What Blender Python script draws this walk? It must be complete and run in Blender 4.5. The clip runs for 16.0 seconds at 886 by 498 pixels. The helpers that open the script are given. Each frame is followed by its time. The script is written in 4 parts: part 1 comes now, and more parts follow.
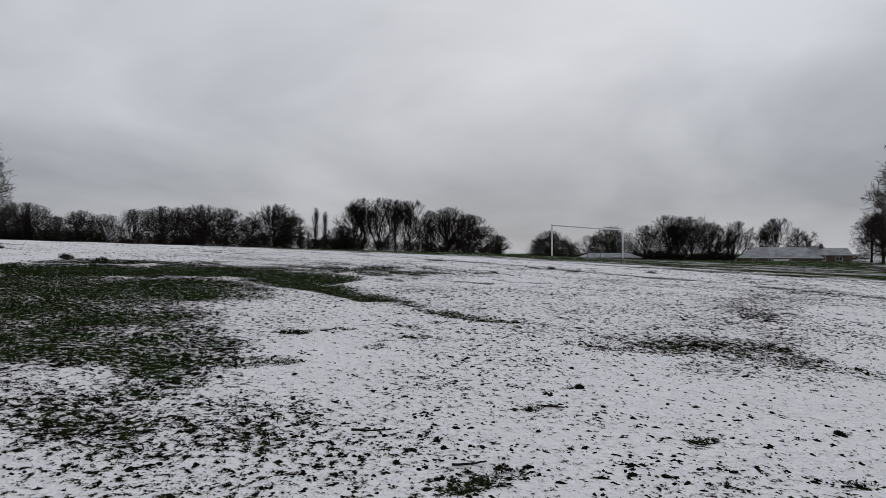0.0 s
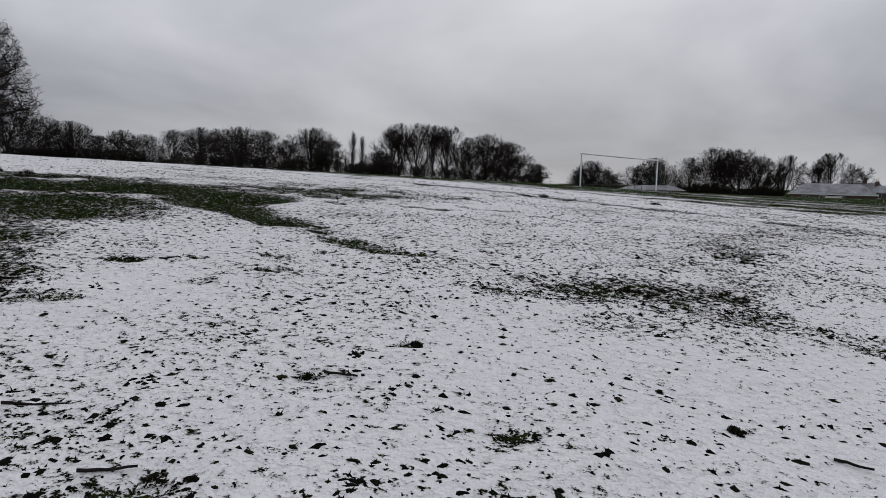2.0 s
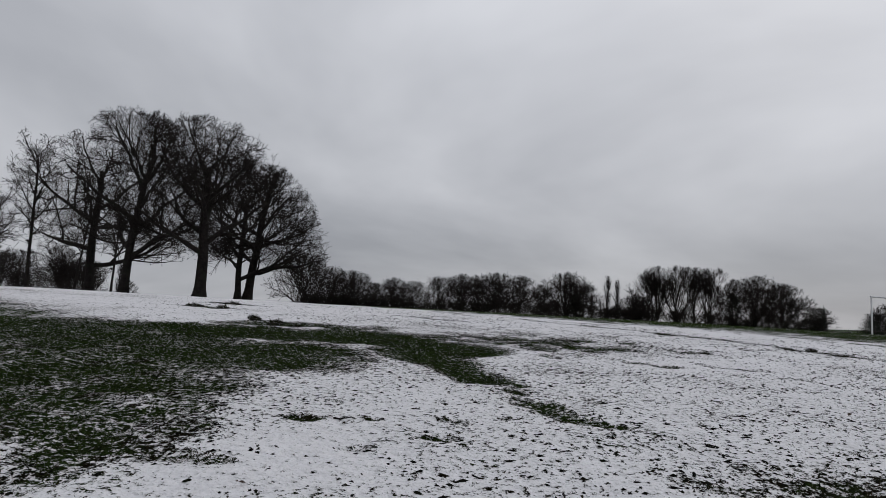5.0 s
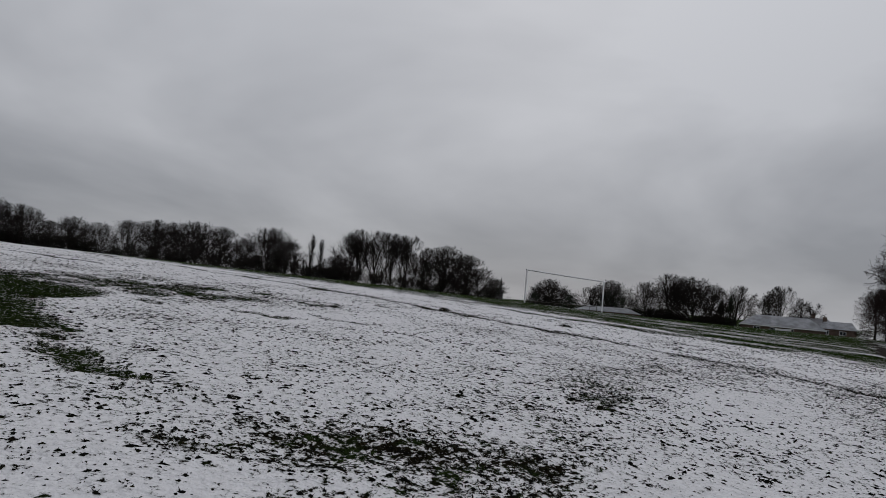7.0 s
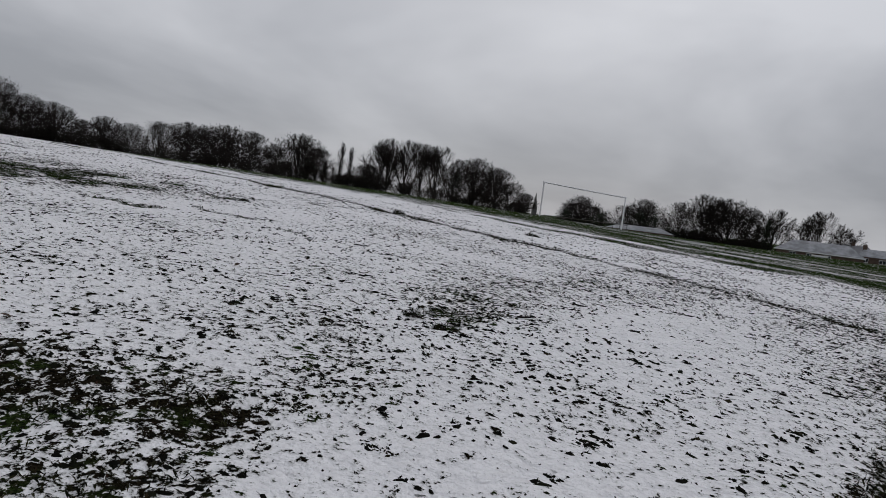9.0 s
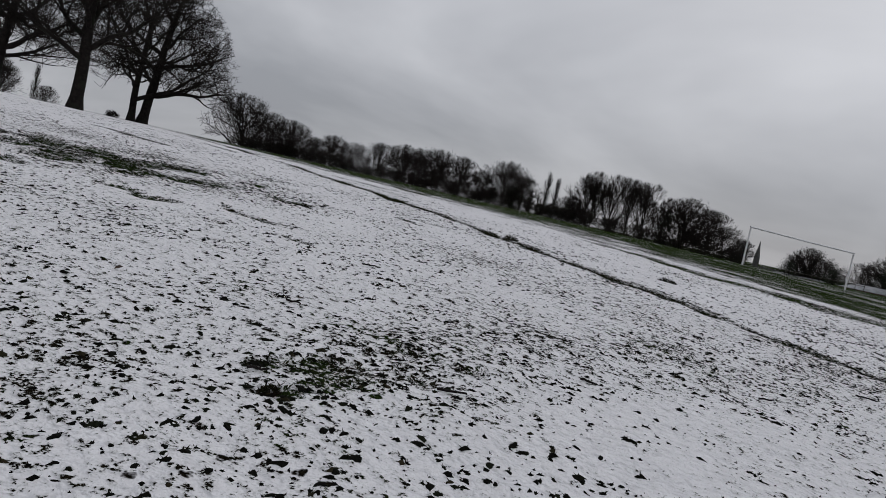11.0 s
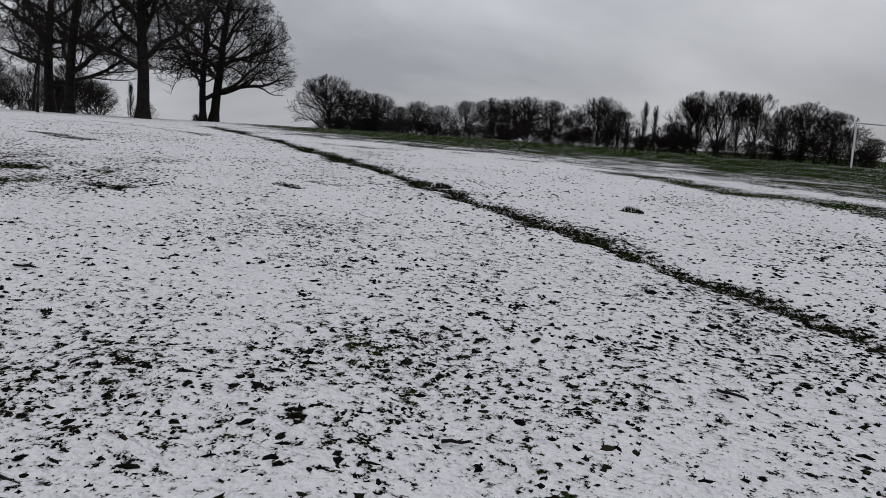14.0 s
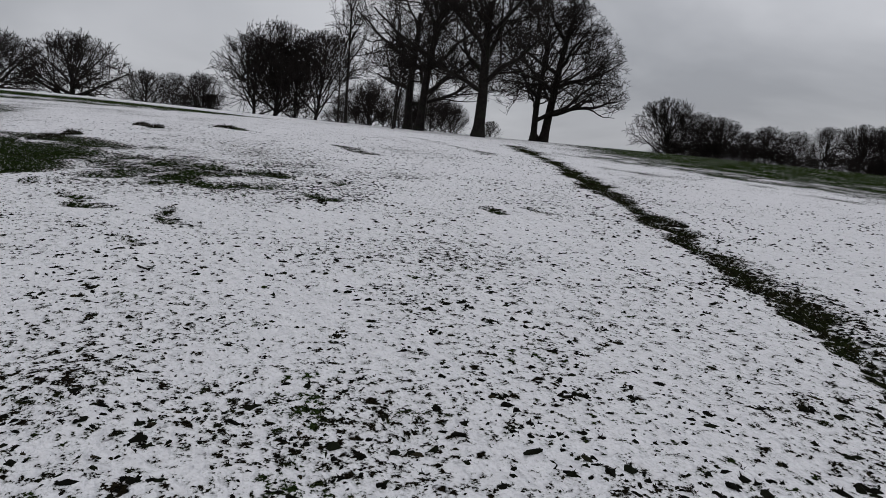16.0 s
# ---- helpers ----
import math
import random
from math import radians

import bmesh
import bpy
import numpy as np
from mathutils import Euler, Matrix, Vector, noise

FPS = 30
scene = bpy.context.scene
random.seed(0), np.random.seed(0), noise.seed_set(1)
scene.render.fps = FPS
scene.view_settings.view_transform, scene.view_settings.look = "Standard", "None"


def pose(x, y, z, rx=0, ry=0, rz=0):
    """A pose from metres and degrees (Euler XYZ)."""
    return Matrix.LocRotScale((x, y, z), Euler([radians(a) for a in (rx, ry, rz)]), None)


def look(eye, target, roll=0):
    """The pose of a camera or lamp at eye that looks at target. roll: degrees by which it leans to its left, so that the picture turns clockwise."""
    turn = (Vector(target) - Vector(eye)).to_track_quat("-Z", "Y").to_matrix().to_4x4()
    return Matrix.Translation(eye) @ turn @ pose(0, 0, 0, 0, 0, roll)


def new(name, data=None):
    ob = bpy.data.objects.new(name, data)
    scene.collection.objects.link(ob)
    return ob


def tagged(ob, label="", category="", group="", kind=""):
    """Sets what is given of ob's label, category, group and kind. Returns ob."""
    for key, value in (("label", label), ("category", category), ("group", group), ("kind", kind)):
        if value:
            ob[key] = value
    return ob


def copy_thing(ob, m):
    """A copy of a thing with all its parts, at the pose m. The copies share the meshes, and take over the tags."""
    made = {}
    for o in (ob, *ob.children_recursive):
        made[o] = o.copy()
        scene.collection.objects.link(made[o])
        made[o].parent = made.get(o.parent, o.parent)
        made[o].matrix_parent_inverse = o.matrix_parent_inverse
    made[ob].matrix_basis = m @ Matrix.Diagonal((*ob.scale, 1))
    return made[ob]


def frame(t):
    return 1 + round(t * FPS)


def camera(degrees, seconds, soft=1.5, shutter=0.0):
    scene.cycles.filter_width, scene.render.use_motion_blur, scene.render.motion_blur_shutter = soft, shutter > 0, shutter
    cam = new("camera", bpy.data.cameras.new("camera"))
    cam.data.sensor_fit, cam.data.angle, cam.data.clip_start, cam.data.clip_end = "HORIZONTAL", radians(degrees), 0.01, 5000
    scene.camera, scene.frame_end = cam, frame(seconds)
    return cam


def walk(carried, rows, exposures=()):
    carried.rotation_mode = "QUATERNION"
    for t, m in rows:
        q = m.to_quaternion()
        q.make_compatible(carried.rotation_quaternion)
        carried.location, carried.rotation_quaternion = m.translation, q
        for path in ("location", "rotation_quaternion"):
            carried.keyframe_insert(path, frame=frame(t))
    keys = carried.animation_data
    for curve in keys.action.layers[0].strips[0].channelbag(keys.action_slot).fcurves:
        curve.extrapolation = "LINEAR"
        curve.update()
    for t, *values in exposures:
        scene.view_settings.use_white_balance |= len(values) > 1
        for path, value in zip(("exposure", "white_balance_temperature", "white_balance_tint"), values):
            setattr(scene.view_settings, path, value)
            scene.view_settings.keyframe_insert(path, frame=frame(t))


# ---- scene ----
cam = camera(64.9, 16.0, soft=0.88)
PATH = [
    (0, (-0.000, 0.000, 1.500), (-0.000, 2.000, 1.506), 0.04),
    (0.5, (0.393, 0.321, 1.460), (0.402, 2.320, 1.397), 0.31),
    (1, (0.749, 0.698, 1.388), (0.863, 2.681, 1.149), 2.02),
    (1.5, (1.125, 1.084, 1.358), (1.297, 3.052, 1.046), 2.44),
    (2, (1.467, 1.453, 1.413), (1.350, 3.439, 1.212), 1.42),
    (2.5, (1.684, 1.852, 1.451), (1.233, 3.796, 1.321), 2.36),
    (3, (1.829, 2.075, 1.503), (1.091, 3.930, 1.388), 3.30),
    (5.5, (1.964, 2.276, 1.552), (1.164, 4.092, 1.798), 1.46),
    (6, (2.290, 2.580, 1.490), (1.942, 4.536, 1.723), 0.61),
    (6.5, (2.575, 2.917, 1.485), (2.529, 4.907, 1.685), 1.89),
    (7, (2.973, 3.222, 1.463), (2.945, 5.219, 1.582), 5.08),
    (7.5, (3.344, 3.617, 1.419), (3.430, 5.615, 1.381), 7.40),
    (8, (3.742, 4.008, 1.396), (3.887, 6.001, 1.297), 7.58),
    (10.5, (5.714, 6.356, 1.425), (5.055, 8.236, 1.250), 9.26),
    (11, (6.009, 6.890, 1.535), (5.330, 8.766, 1.386), 11.71),
    (11.5, (6.370, 7.406, 1.599), (5.688, 9.280, 1.451), 11.19),
    (12, (6.613, 7.970, 1.619), (5.934, 9.844, 1.448), 8.71),
    (12.5, (6.840, 8.505, 1.647), (6.163, 10.369, 1.392), 4.93),
    (13, (7.153, 9.031, 1.666), (6.433, 10.878, 1.401), 4.63),
    (13.5, (7.421, 9.576, 1.673), (6.660, 11.400, 1.367), 0.04),
    (14, (7.742, 10.070, 1.696), (6.791, 11.802, 1.386), 2.45),
    (14.5, (7.970, 10.562, 1.706), (6.807, 12.162, 1.411), 7.01),
    (15, (8.210, 11.042, 1.724), (7.003, 12.609, 1.426), 6.90),
    (15.5, (8.338, 11.427, 1.779), (6.935, 12.821, 1.481), 5.83),
    (16, (8.326, 11.659, 1.818), (6.695, 12.774, 1.511), 4.70),
]
walk(cam, [(t, look(eye, target, roll)) for t, eye, target, roll in PATH],
     exposures=[(0.0, 0.04), (2.0, 0.06), (3.0, -0.05), (5.5, -0.02), (6.0, -0.08), (7.0, -0.30), (7.5, -0.26), (8.0, -0.06), (10.5, -0.04), (11.5, -0.11), (12.5, -0.06), (13.5, 0.02), (15.5, 0.0), (16.0, -0.02)])

# ---- sky and light: an overcast winter day ----
SUN_EL, SUN_AZ = 30.0, 4.0


def nodes_of(tree):
    tree.nodes.clear()
    return tree.nodes, tree.links


world = bpy.data.worlds.new("overcast_sky")
scene.world = world
world.use_nodes = True
N, K = nodes_of(world.node_tree)
wout = N.new("ShaderNodeOutputWorld")
wbg = N.new("ShaderNodeBackground")
sky = N.new("ShaderNodeTexSky")
sky.sky_type, sky.sun_disc = "NISHITA", False
sky.sun_elevation, sky.sun_rotation = radians(SUN_EL), radians(SUN_AZ)
dim = N.new("ShaderNodeVectorMath")
dim.operation = "SCALE"
dim.inputs["Scale"].default_value = 0.05
K.new(sky.outputs[0], dim.inputs[0])
wco = N.new("ShaderNodeTexCoord")
wsep = N.new("ShaderNodeSeparateXYZ")
K.new(wco.outputs["Generated"], wsep.inputs[0])
# cloud deck: the view direction laid onto a flat layer overhead
lift = N.new("ShaderNodeMath")
lift.operation = "ADD"
lift.inputs[1].default_value = 0.30
up0 = N.new("ShaderNodeMath")
up0.operation = "MAXIMUM"
up0.inputs[1].default_value = 0.0
K.new(wsep.outputs["Z"], up0.inputs[0])
K.new(up0.outputs[0], lift.inputs[0])
deck = N.new("ShaderNodeVectorMath")
deck.operation = "DIVIDE"
K.new(wco.outputs["Generated"], deck.inputs[0])
K.new(lift.outputs[0], deck.inputs[1])
cloud = N.new("ShaderNodeTexNoise")
cloud.inputs["Scale"].default_value = 0.75
cloud.inputs["Detail"].default_value = 5.0
cloud.inputs["Roughness"].default_value = 0.5
cloud.inputs["Distortion"].default_value = 0.35
K.new(deck.outputs[0], cloud.inputs["Vector"])
cramp = N.new("ShaderNodeValToRGB")
cramp.color_ramp.elements[0].position, cramp.color_ramp.elements[0].color = 0.37, (0.64, 0.665, 0.73, 1)
cramp.color_ramp.elements[1].position, cramp.color_ramp.elements[1].color = 0.64, (1.08, 1.105, 1.18, 1)
K.new(cloud.outputs["Fac"], cramp.inputs[0])
grade = N.new("ShaderNodeMapRange")
grade.inputs["From Min"].default_value, grade.inputs["From Max"].default_value = 0.0, 1.0
grade.inputs["To Min"].default_value, grade.inputs["To Max"].default_value = 0.45, 0.77
K.new(up0.outputs[0], grade.inputs["Value"])
deckcol = N.new("ShaderNodeVectorMath")
deckcol.operation = "SCALE"
K.new(cramp.outputs[0], deckcol.inputs[0])
K.new(grade.outputs[0], deckcol.inputs["Scale"])
# the overcast is thinner and brighter round the hidden sun
aim = N.new("ShaderNodeVectorMath")
aim.operation = "DOT_PRODUCT"
aim.inputs[1].default_value = (math.sin(radians(SUN_AZ)) * math.cos(radians(SUN_EL)), math.cos(radians(SUN_AZ)) * math.cos(radians(SUN_EL)), math.sin(radians(SUN_EL)))
K.new(wco.outputs["Generated"], aim.inputs[0])
glow = N.new("ShaderNodeMapRange")
glow.interpolation_type = "SMOOTHSTEP"
glow.inputs["From Min"].default_value, glow.inputs["From Max"].default_value = 0.80, 0.995
glow.inputs["To Min"].default_value, glow.inputs["To Max"].default_value = 0.965, 1.05
K.new(aim.outputs["Value"], glow.inputs["Value"])
suncol = N.new("ShaderNodeVectorMath")
suncol.operation = "SCALE"
K.new(deckcol.outputs[0], suncol.inputs[0])
K.new(glow.outputs[0], suncol.inputs["Scale"])
wmix = N.new("ShaderNodeMix")
wmix.data_type = "RGBA"
wmix.inputs["Factor"].default_value = 0.96
K.new(dim.outputs[0], wmix.inputs["A"])
K.new(suncol.outputs[0], wmix.inputs["B"])
K.new(wmix.outputs["Result"], wbg.inputs["Color"])
wbg.inputs["Strength"].default_value = 1.07
K.new(wbg.outputs[0], wout.inputs[0])

sun = new("sun", bpy.data.lights.new("sun", "SUN"))
sun.data.energy, sun.data.angle, sun.data.color = 0.3, radians(40), (1.0, 0.97, 0.93)
sa, se = radians(SUN_AZ), radians(SUN_EL)
sun.matrix_world = look((30 * math.sin(sa), 30 * math.cos(sa), 40), (0, 0, 40 - 30 * math.tan(se)))


# ---- materials ----
def material(name):
    m = bpy.data.materials.new(name)
    m.use_nodes = True
    n, k = nodes_of(m.node_tree)
    out, bs = n.new("ShaderNodeOutputMaterial"), n.new("ShaderNodeBsdfPrincipled")
    k.new(bs.outputs[0], out.inputs[0])
    return m, n, k, bs


def noise_node(n, k, scale, detail=3.0, rough=0.5, vec=None):
    t = n.new("ShaderNodeTexNoise")
    t.inputs["Scale"].default_value, t.inputs["Detail"].default_value, t.inputs["Roughness"].default_value = scale, detail, rough
    if vec is not None:
        k.new(vec, t.inputs["Vector"])
    return t.outputs["Fac"]


def math_node(n, k, op, a, b=None, c=None):
    t = n.new("ShaderNodeMath")
    t.operation = op
    for i, v in enumerate((a, b, c)):
        if v is None:
            continue
        if isinstance(v, (int, float)):
            t.inputs[i].default_value = v
        else:
            k.new(v, t.inputs[i])
    return t.outputs[0]


def span(n, k, v, a, b, c=0.0, d=1.0):
    t = n.new("ShaderNodeMapRange")
    for key, x in (("From Min", a), ("From Max", b), ("To Min", c), ("To Max", d)):
        if isinstance(x, (int, float)):
            t.inputs[key].default_value = x
        else:
            k.new(x, t.inputs[key])
    k.new(v, t.inputs["Value"])
    return t.outputs[0]


def blend(n, k, f, a, b):
    t = n.new("ShaderNodeMix")
    t.data_type = "RGBA"
    for key, v in (("Factor", f), ("A", a), ("B", b)):
        if isinstance(v, (int, float)):
            t.inputs[key].default_value = v
        elif isinstance(v, tuple):
            t.inputs[key].default_value = (*v, 1)
        else:
            k.new(v, t.inputs[key])
    return t.outputs["Result"]


def bump_node(n, k, bs, height, strength, distance):
    t = n.new("ShaderNodeBump")
    t.inputs["Strength"].default_value, t.inputs["Distance"].default_value = strength, distance
    k.new(height, t.inputs["Height"])
    k.new(t.outputs[0], bs.inputs["Normal"])


def surface(name, dark, light, scale=6.0, fine=60.0, rough=0.8, bump=0.3, depth=0.01, metal=0.0, stain=None, spec=0.5, lo=0.35, hi=0.65):
    """A plain material with mottling at two scales and fine relief."""
    m, n, k, bs = material(name)
    co = n.new("ShaderNodeTexCoord").outputs["Object"]
    a, b = noise_node(n, k, scale, 4, 0.6, co), noise_node(n, k, fine, 3, 0.6, co)
    f = math_node(n, k, "ADD", math_node(n, k, "MULTIPLY", a, 0.6), math_node(n, k, "MULTIPLY", b, 0.4))
    col = blend(n, k, span(n, k, f, lo, hi), dark, light)
    if stain:
        col = blend(n, k, span(n, k, noise_node(n, k, scale * 0.4, 3, 0.6, co), 0.52, 0.64, 0.0, 0.75), col, stain)
    k.new(col, bs.inputs["Base Color"])
    k.new(span(n, k, b, 0.3, 0.7, rough - 0.1, min(1, rough + 0.1)), bs.inputs["Roughness"])
    bs.inputs["Metallic"].default_value = metal
    bs.inputs["Specular IOR Level"].default_value = spec
    bump_node(n, k, bs, f, bump, depth)
    return m


def snowy_turf():
    """Thin snow over rough grass: the sheet's cover value says how much grass comes through."""
    m, n, k, bs = material("snowy_turf")
    co = n.new("ShaderNodeTexCoord").outputs["Object"]
    at = n.new("ShaderNodeAttribute")
    at.attribute_name = "cover"
    cover = at.outputs["Fac"]
    big = noise_node(n, k, 0.9, 4, 0.6, co)
    mid = noise_node(n, k, 17.0, 2, 0.5, co)
    fine = noise_node(n, k, 42.0, 3, 0.65, co)
    hair = noise_node(n, k, 95.0, 2, 0.6, co)
    f = math_node(n, k, "ADD", math_node(n, k, "MULTIPLY", mid, 0.36), math_node(n, k, "MULTIPLY", fine, 0.32))
    f = math_node(n, k, "ADD", f, math_node(n, k, "MULTIPLY", big, 0.14))
    f = math_node(n, k, "ADD", f, math_node(n, k, "MULTIPLY", hair, 0.18))
    # farther up the field the wind has laid the snow in long thin streaks
    lie = n.new("ShaderNodeMapping")
    lie.inputs["Scale"].default_value = (0.75, 1.5, 1.0)
    k.new(co, lie.inputs["Vector"])
    wind = noise_node(n, k, 1.0, 7, 0.72, lie.outputs[0])
    place = n.new("ShaderNodeSeparateXYZ")
    k.new(co, place.inputs[0])
    drift = math_node(n, k, "MULTIPLY", math_node(n, k, "SUBTRACT", wind, 0.5), span(n, k, place.outputs["Y"], 19.0, 30.0, 0.0, 0.52))
    f = math_node(n, k, "ADD", f, drift)
    thr = span(n, k, cover, 0.0, 1.0, 0.630, 0.400)
    show = span(n, k, math_node(n, k, "SUBTRACT", f, thr), -0.006, 0.012)
    warp = n.new("ShaderNodeTexNoise")
    warp.inputs["Scale"].default_value, warp.inputs["Detail"].default_value = 26.0, 2.0
    k.new(co, warp.inputs["Vector"])
    shift = n.new("ShaderNodeVectorMath")
    shift.operation = "MULTIPLY_ADD"
    k.new(warp.outputs["Color"], shift.inputs[0])
    shift.inputs[1].default_value = (0.09, 0.09, 0.0)
    k.new(co, shift.inputs[2])
    flat = n.new("ShaderNodeVectorMath")
    flat.operation = "MULTIPLY"
    k.new(shift.outputs[0], flat.inputs[0])
    flat.inputs[1].default_value = (1.0, 1.0, 0.0)
    cell = n.new("ShaderNodeTexVoronoi")
    cell.inputs["Scale"].default_value = 8.5
    k.new(flat.outputs[0], cell.inputs["Vector"])
    csep = n.new("ShaderNodeSeparateColor")
    k.new(cell.outputs["Color"], csep.inputs[0])
    first = span(n, k, cover, 0.02, 0.42, 0.84, 0.32)
    size = span(n, k, csep.outputs["Red"], first, 1.0, 0.02, 0.24)
    holes = span(n, k, math_node(n, k, "SUBTRACT", size, cell.outputs["Distance"]), -0.03, 0.04)
    show = math_node(n, k, "MAXIMUM", show, holes)
    # turf: blades of dark green, olive and some dead straw, with bare earth between
    grain = noise_node(n, k, 75.0, 3, 0.7, co)
    green = blend(n, k, span(n, k, grain, 0.35, 0.68), (0.004, 0.008, 0.003), (0.048, 0.074, 0.021))
    brown = blend(n, k, span(n, k, grain, 0.35, 0.65), (0.003, 0.0025, 0.002), (0.028, 0.023, 0.014))
    worn = math_node(n, k, "ADD", span(n, k, cover, 0.50, 0.82, 0.16, -0.05), noise_node(n, k, 2.6, 4, 0.65, co))
    turf = blend(n, k, span(n, k, worn, 0.52, 0.64), green, brown)
    trod = n.new("ShaderNodeAttribute")
    trod.attribute_name = "mud"
    mud = math_node(n, k, "MULTIPLY", trod.outputs["Fac"], span(n, k, noise_node(n, k, 5.0, 3, 0.6, co), 0.35, 0.6, 1.0, 0.55))
    turf = blend(n, k, mud, turf, brown)
    dust = noise_node(n, k, 16.0, 4, 0.75, co)
    snow = blend(n, k, span(n, k, dust, 0.35, 0.70), (0.90, 0.888, 0.90), (0.80, 0.787, 0.80))
    snow = blend(n, k, span(n, k, math_node(n, k, "SUBTRACT", f, thr), -0.05, -0.004, 0.0, 0.42), snow, (0.34, 0.35, 0.31))
    k.new(blend(n, k, show, snow, turf), bs.inputs["Base Color"])
    k.new(span(n, k, show, 0, 1, 0.62, 0.92), bs.inputs["Roughness"])
    bs.inputs["Specular IOR Level"].default_value = 0.0
    soft = noise_node(n, k, 6.5, 3, 0.55, co)
    lumps = math_node(n, k, "ADD", math_node(n, k, "MULTIPLY", mid, 1.2), math_node(n, k, "MULTIPLY", fine, 0.45))
    lumps = math_node(n, k, "ADD", lumps, math_node(n, k, "MULTIPLY", soft, 1.8))
    h = math_node(n, k, "SUBTRACT", lumps, math_node(n, k, "MULTIPLY", show, math_node(n, k, "SUBTRACT", 1.0, math_node(n, k, "MULTIPLY", grain, 0.9))))
    bump_node(n, k, bs, h, 1.0, 0.042)
    return m


def blade_material():
    m, n, k, bs = material("grass_blades")
    g = n.new("ShaderNodeNewGeometry")
    ramp = n.new("ShaderNodeValToRGB")
    e = ramp.color_ramp.elements
    e[0].position, e[0].color = 0.0, (0.005, 0.008, 0.003, 1)
    e[1].position, e[1].color = 1.0, (0.055, 0.048, 0.025, 1)
    for p, c in ((0.5, (0.020, 0.030, 0.010, 1)), (0.88, (0.045, 0.062, 0.020, 1))):
        x = e.new(p)
        x.color = c
    k.new(g.outputs["Random Per Island"], ramp.inputs[0])
    at = n.new("ShaderNodeAttribute")
    at.attribute_name = "cover"
    pale = n.new("ShaderNodeVectorMath")
    pale.operation = "MULTIPLY"
    k.new(ramp.outputs[0], pale.inputs[0])
    pale.inputs[1].default_value = (0.62, 0.42, 0.55)
    tone = blend(n, k, span(n, k, at.outputs["Fac"], 0.55, 0.85), pale.outputs[0], ramp.outputs[0])
    co = n.new("ShaderNodeTexCoord").outputs["Object"]
    k.new(blend(n, k, span(n, k, noise_node(n, k, 22, 3, 0.6, co), 0.60, 0.64), tone, (0.75, 0.76, 0.78)), bs.inputs["Base Color"])
    bs.inputs["Roughness"].default_value = 0.95
    bs.inputs["Specular IOR Level"].default_value = 0.05
    return m


def fleck_material():
    """Wet dead turf, nearly black, with a little green and straw."""
    m, n, k, bs = material("turf_flecks")
    ramp = n.new("ShaderNodeValToRGB")
    e = ramp.color_ramp.elements
    e[0].position, e[0].color = 0.0, (0.004, 0.004, 0.003, 1)
    e[1].position, e[1].color = 1.0, (0.030, 0.024, 0.014, 1)
    for p, c in ((0.6, (0.006, 0.006, 0.004, 1)), (0.9, (0.010, 0.012, 0.006, 1))):
        x = e.new(p)
        x.color = c
    k.new(n.new("ShaderNodeNewGeometry").outputs["Random Per Island"], ramp.inputs[0])
    k.new(ramp.outputs[0], bs.inputs["Base Color"])
    bs.inputs["Roughness"].default_value = 0.95
    bs.inputs["Specular IOR Level"].default_value = 0.05
    return m


SNOW_TURF = snowy_turf()
FLECK = fleck_material()
BLADES = blade_material()
TARMAC = surface("wet_tarmac", (0.0015, 0.001, 0.001), (0.043, 0.032, 0.027), 60.0, 130.0, 0.9, 1.0, 0.02, stain=(0.014, 0.010, 0.008), spec=0.03, lo=0.41, hi=0.60)
BARK = surface("bark", (0.006, 0.005, 0.005), (0.024, 0.020, 0.018), 3.0, 24.0, 0.9, 0.8, 0.03, stain=(0.016, 0.018, 0.012), spec=0.1)
TWIG = surface("twigs", (0.008, 0.007, 0.006), (0.022, 0.018, 0.016), 1.0, 9.0, 0.9, 0.2, 0.01, spec=0.05)
REDTWIG = surface("reddish_twigs", (0.011, 0.007, 0.007), (0.026, 0.017, 0.015), 1.0, 9.0, 0.9, 0.2, 0.01, spec=0.05)
LEAFDARK = surface("evergreen_leaves", (0.004, 0.006, 0.004), (0.016, 0.021, 0.012), 0.8, 7.0, 0.7, 0.2, 0.01, spec=0.1)
WHITEPAINT = surface("white_painted_steel", (0.62, 0.62, 0.63), (0.80, 0.80, 0.81), 4.0, 40.0, 0.4, 0.1, 0.002)
BRICK = surface("brown_brick", (0.055, 0.038, 0.030), (0.12, 0.080, 0.060), 1.2, 14.0, 0.9, 0.3, 0.01)
SNOWROOF = surface("thin_snow_on_tiles", (0.11, 0.115, 0.125), (0.32, 0.33, 0.35), 0.6, 9.0, 0.7, 0.3, 0.02, stain=(0.12, 0.12, 0.125))
SLATE = surface("grey_roof_tiles", (0.10, 0.10, 0.105), (0.20, 0.20, 0.21), 0.8, 10.0, 0.8, 0.3, 0.02)
TRIM = surface("white_trim", (0.62, 0.62, 0.62), (0.78, 0.78, 0.77), 1.0, 20.0, 0.5, 0.1, 0.004)
GLASS = surface("dark_window_glass", (0.015, 0.017, 0.02), (0.03, 0.033, 0.037), 2.0, 20.0, 0.08, 0.0, 0.001)
STONE = surface("grey_stone", (0.05, 0.05, 0.052), (0.10, 0.098, 0.095), 0.5, 4.0, 0.9, 0.3, 0.02)
EARTH = surface("dark_earth", (0.006, 0.005, 0.004), (0.028, 0.024, 0.016), 9.0, 70.0, 0.95, 0.8, 0.02, stain=(0.012, 0.018, 0.008), spec=0.1)
DEADLEAF = surface("dead_leaf", (0.022, 0.012, 0.007), (0.07, 0.036, 0.018), 25.0, 120.0, 0.8, 0.3, 0.002)
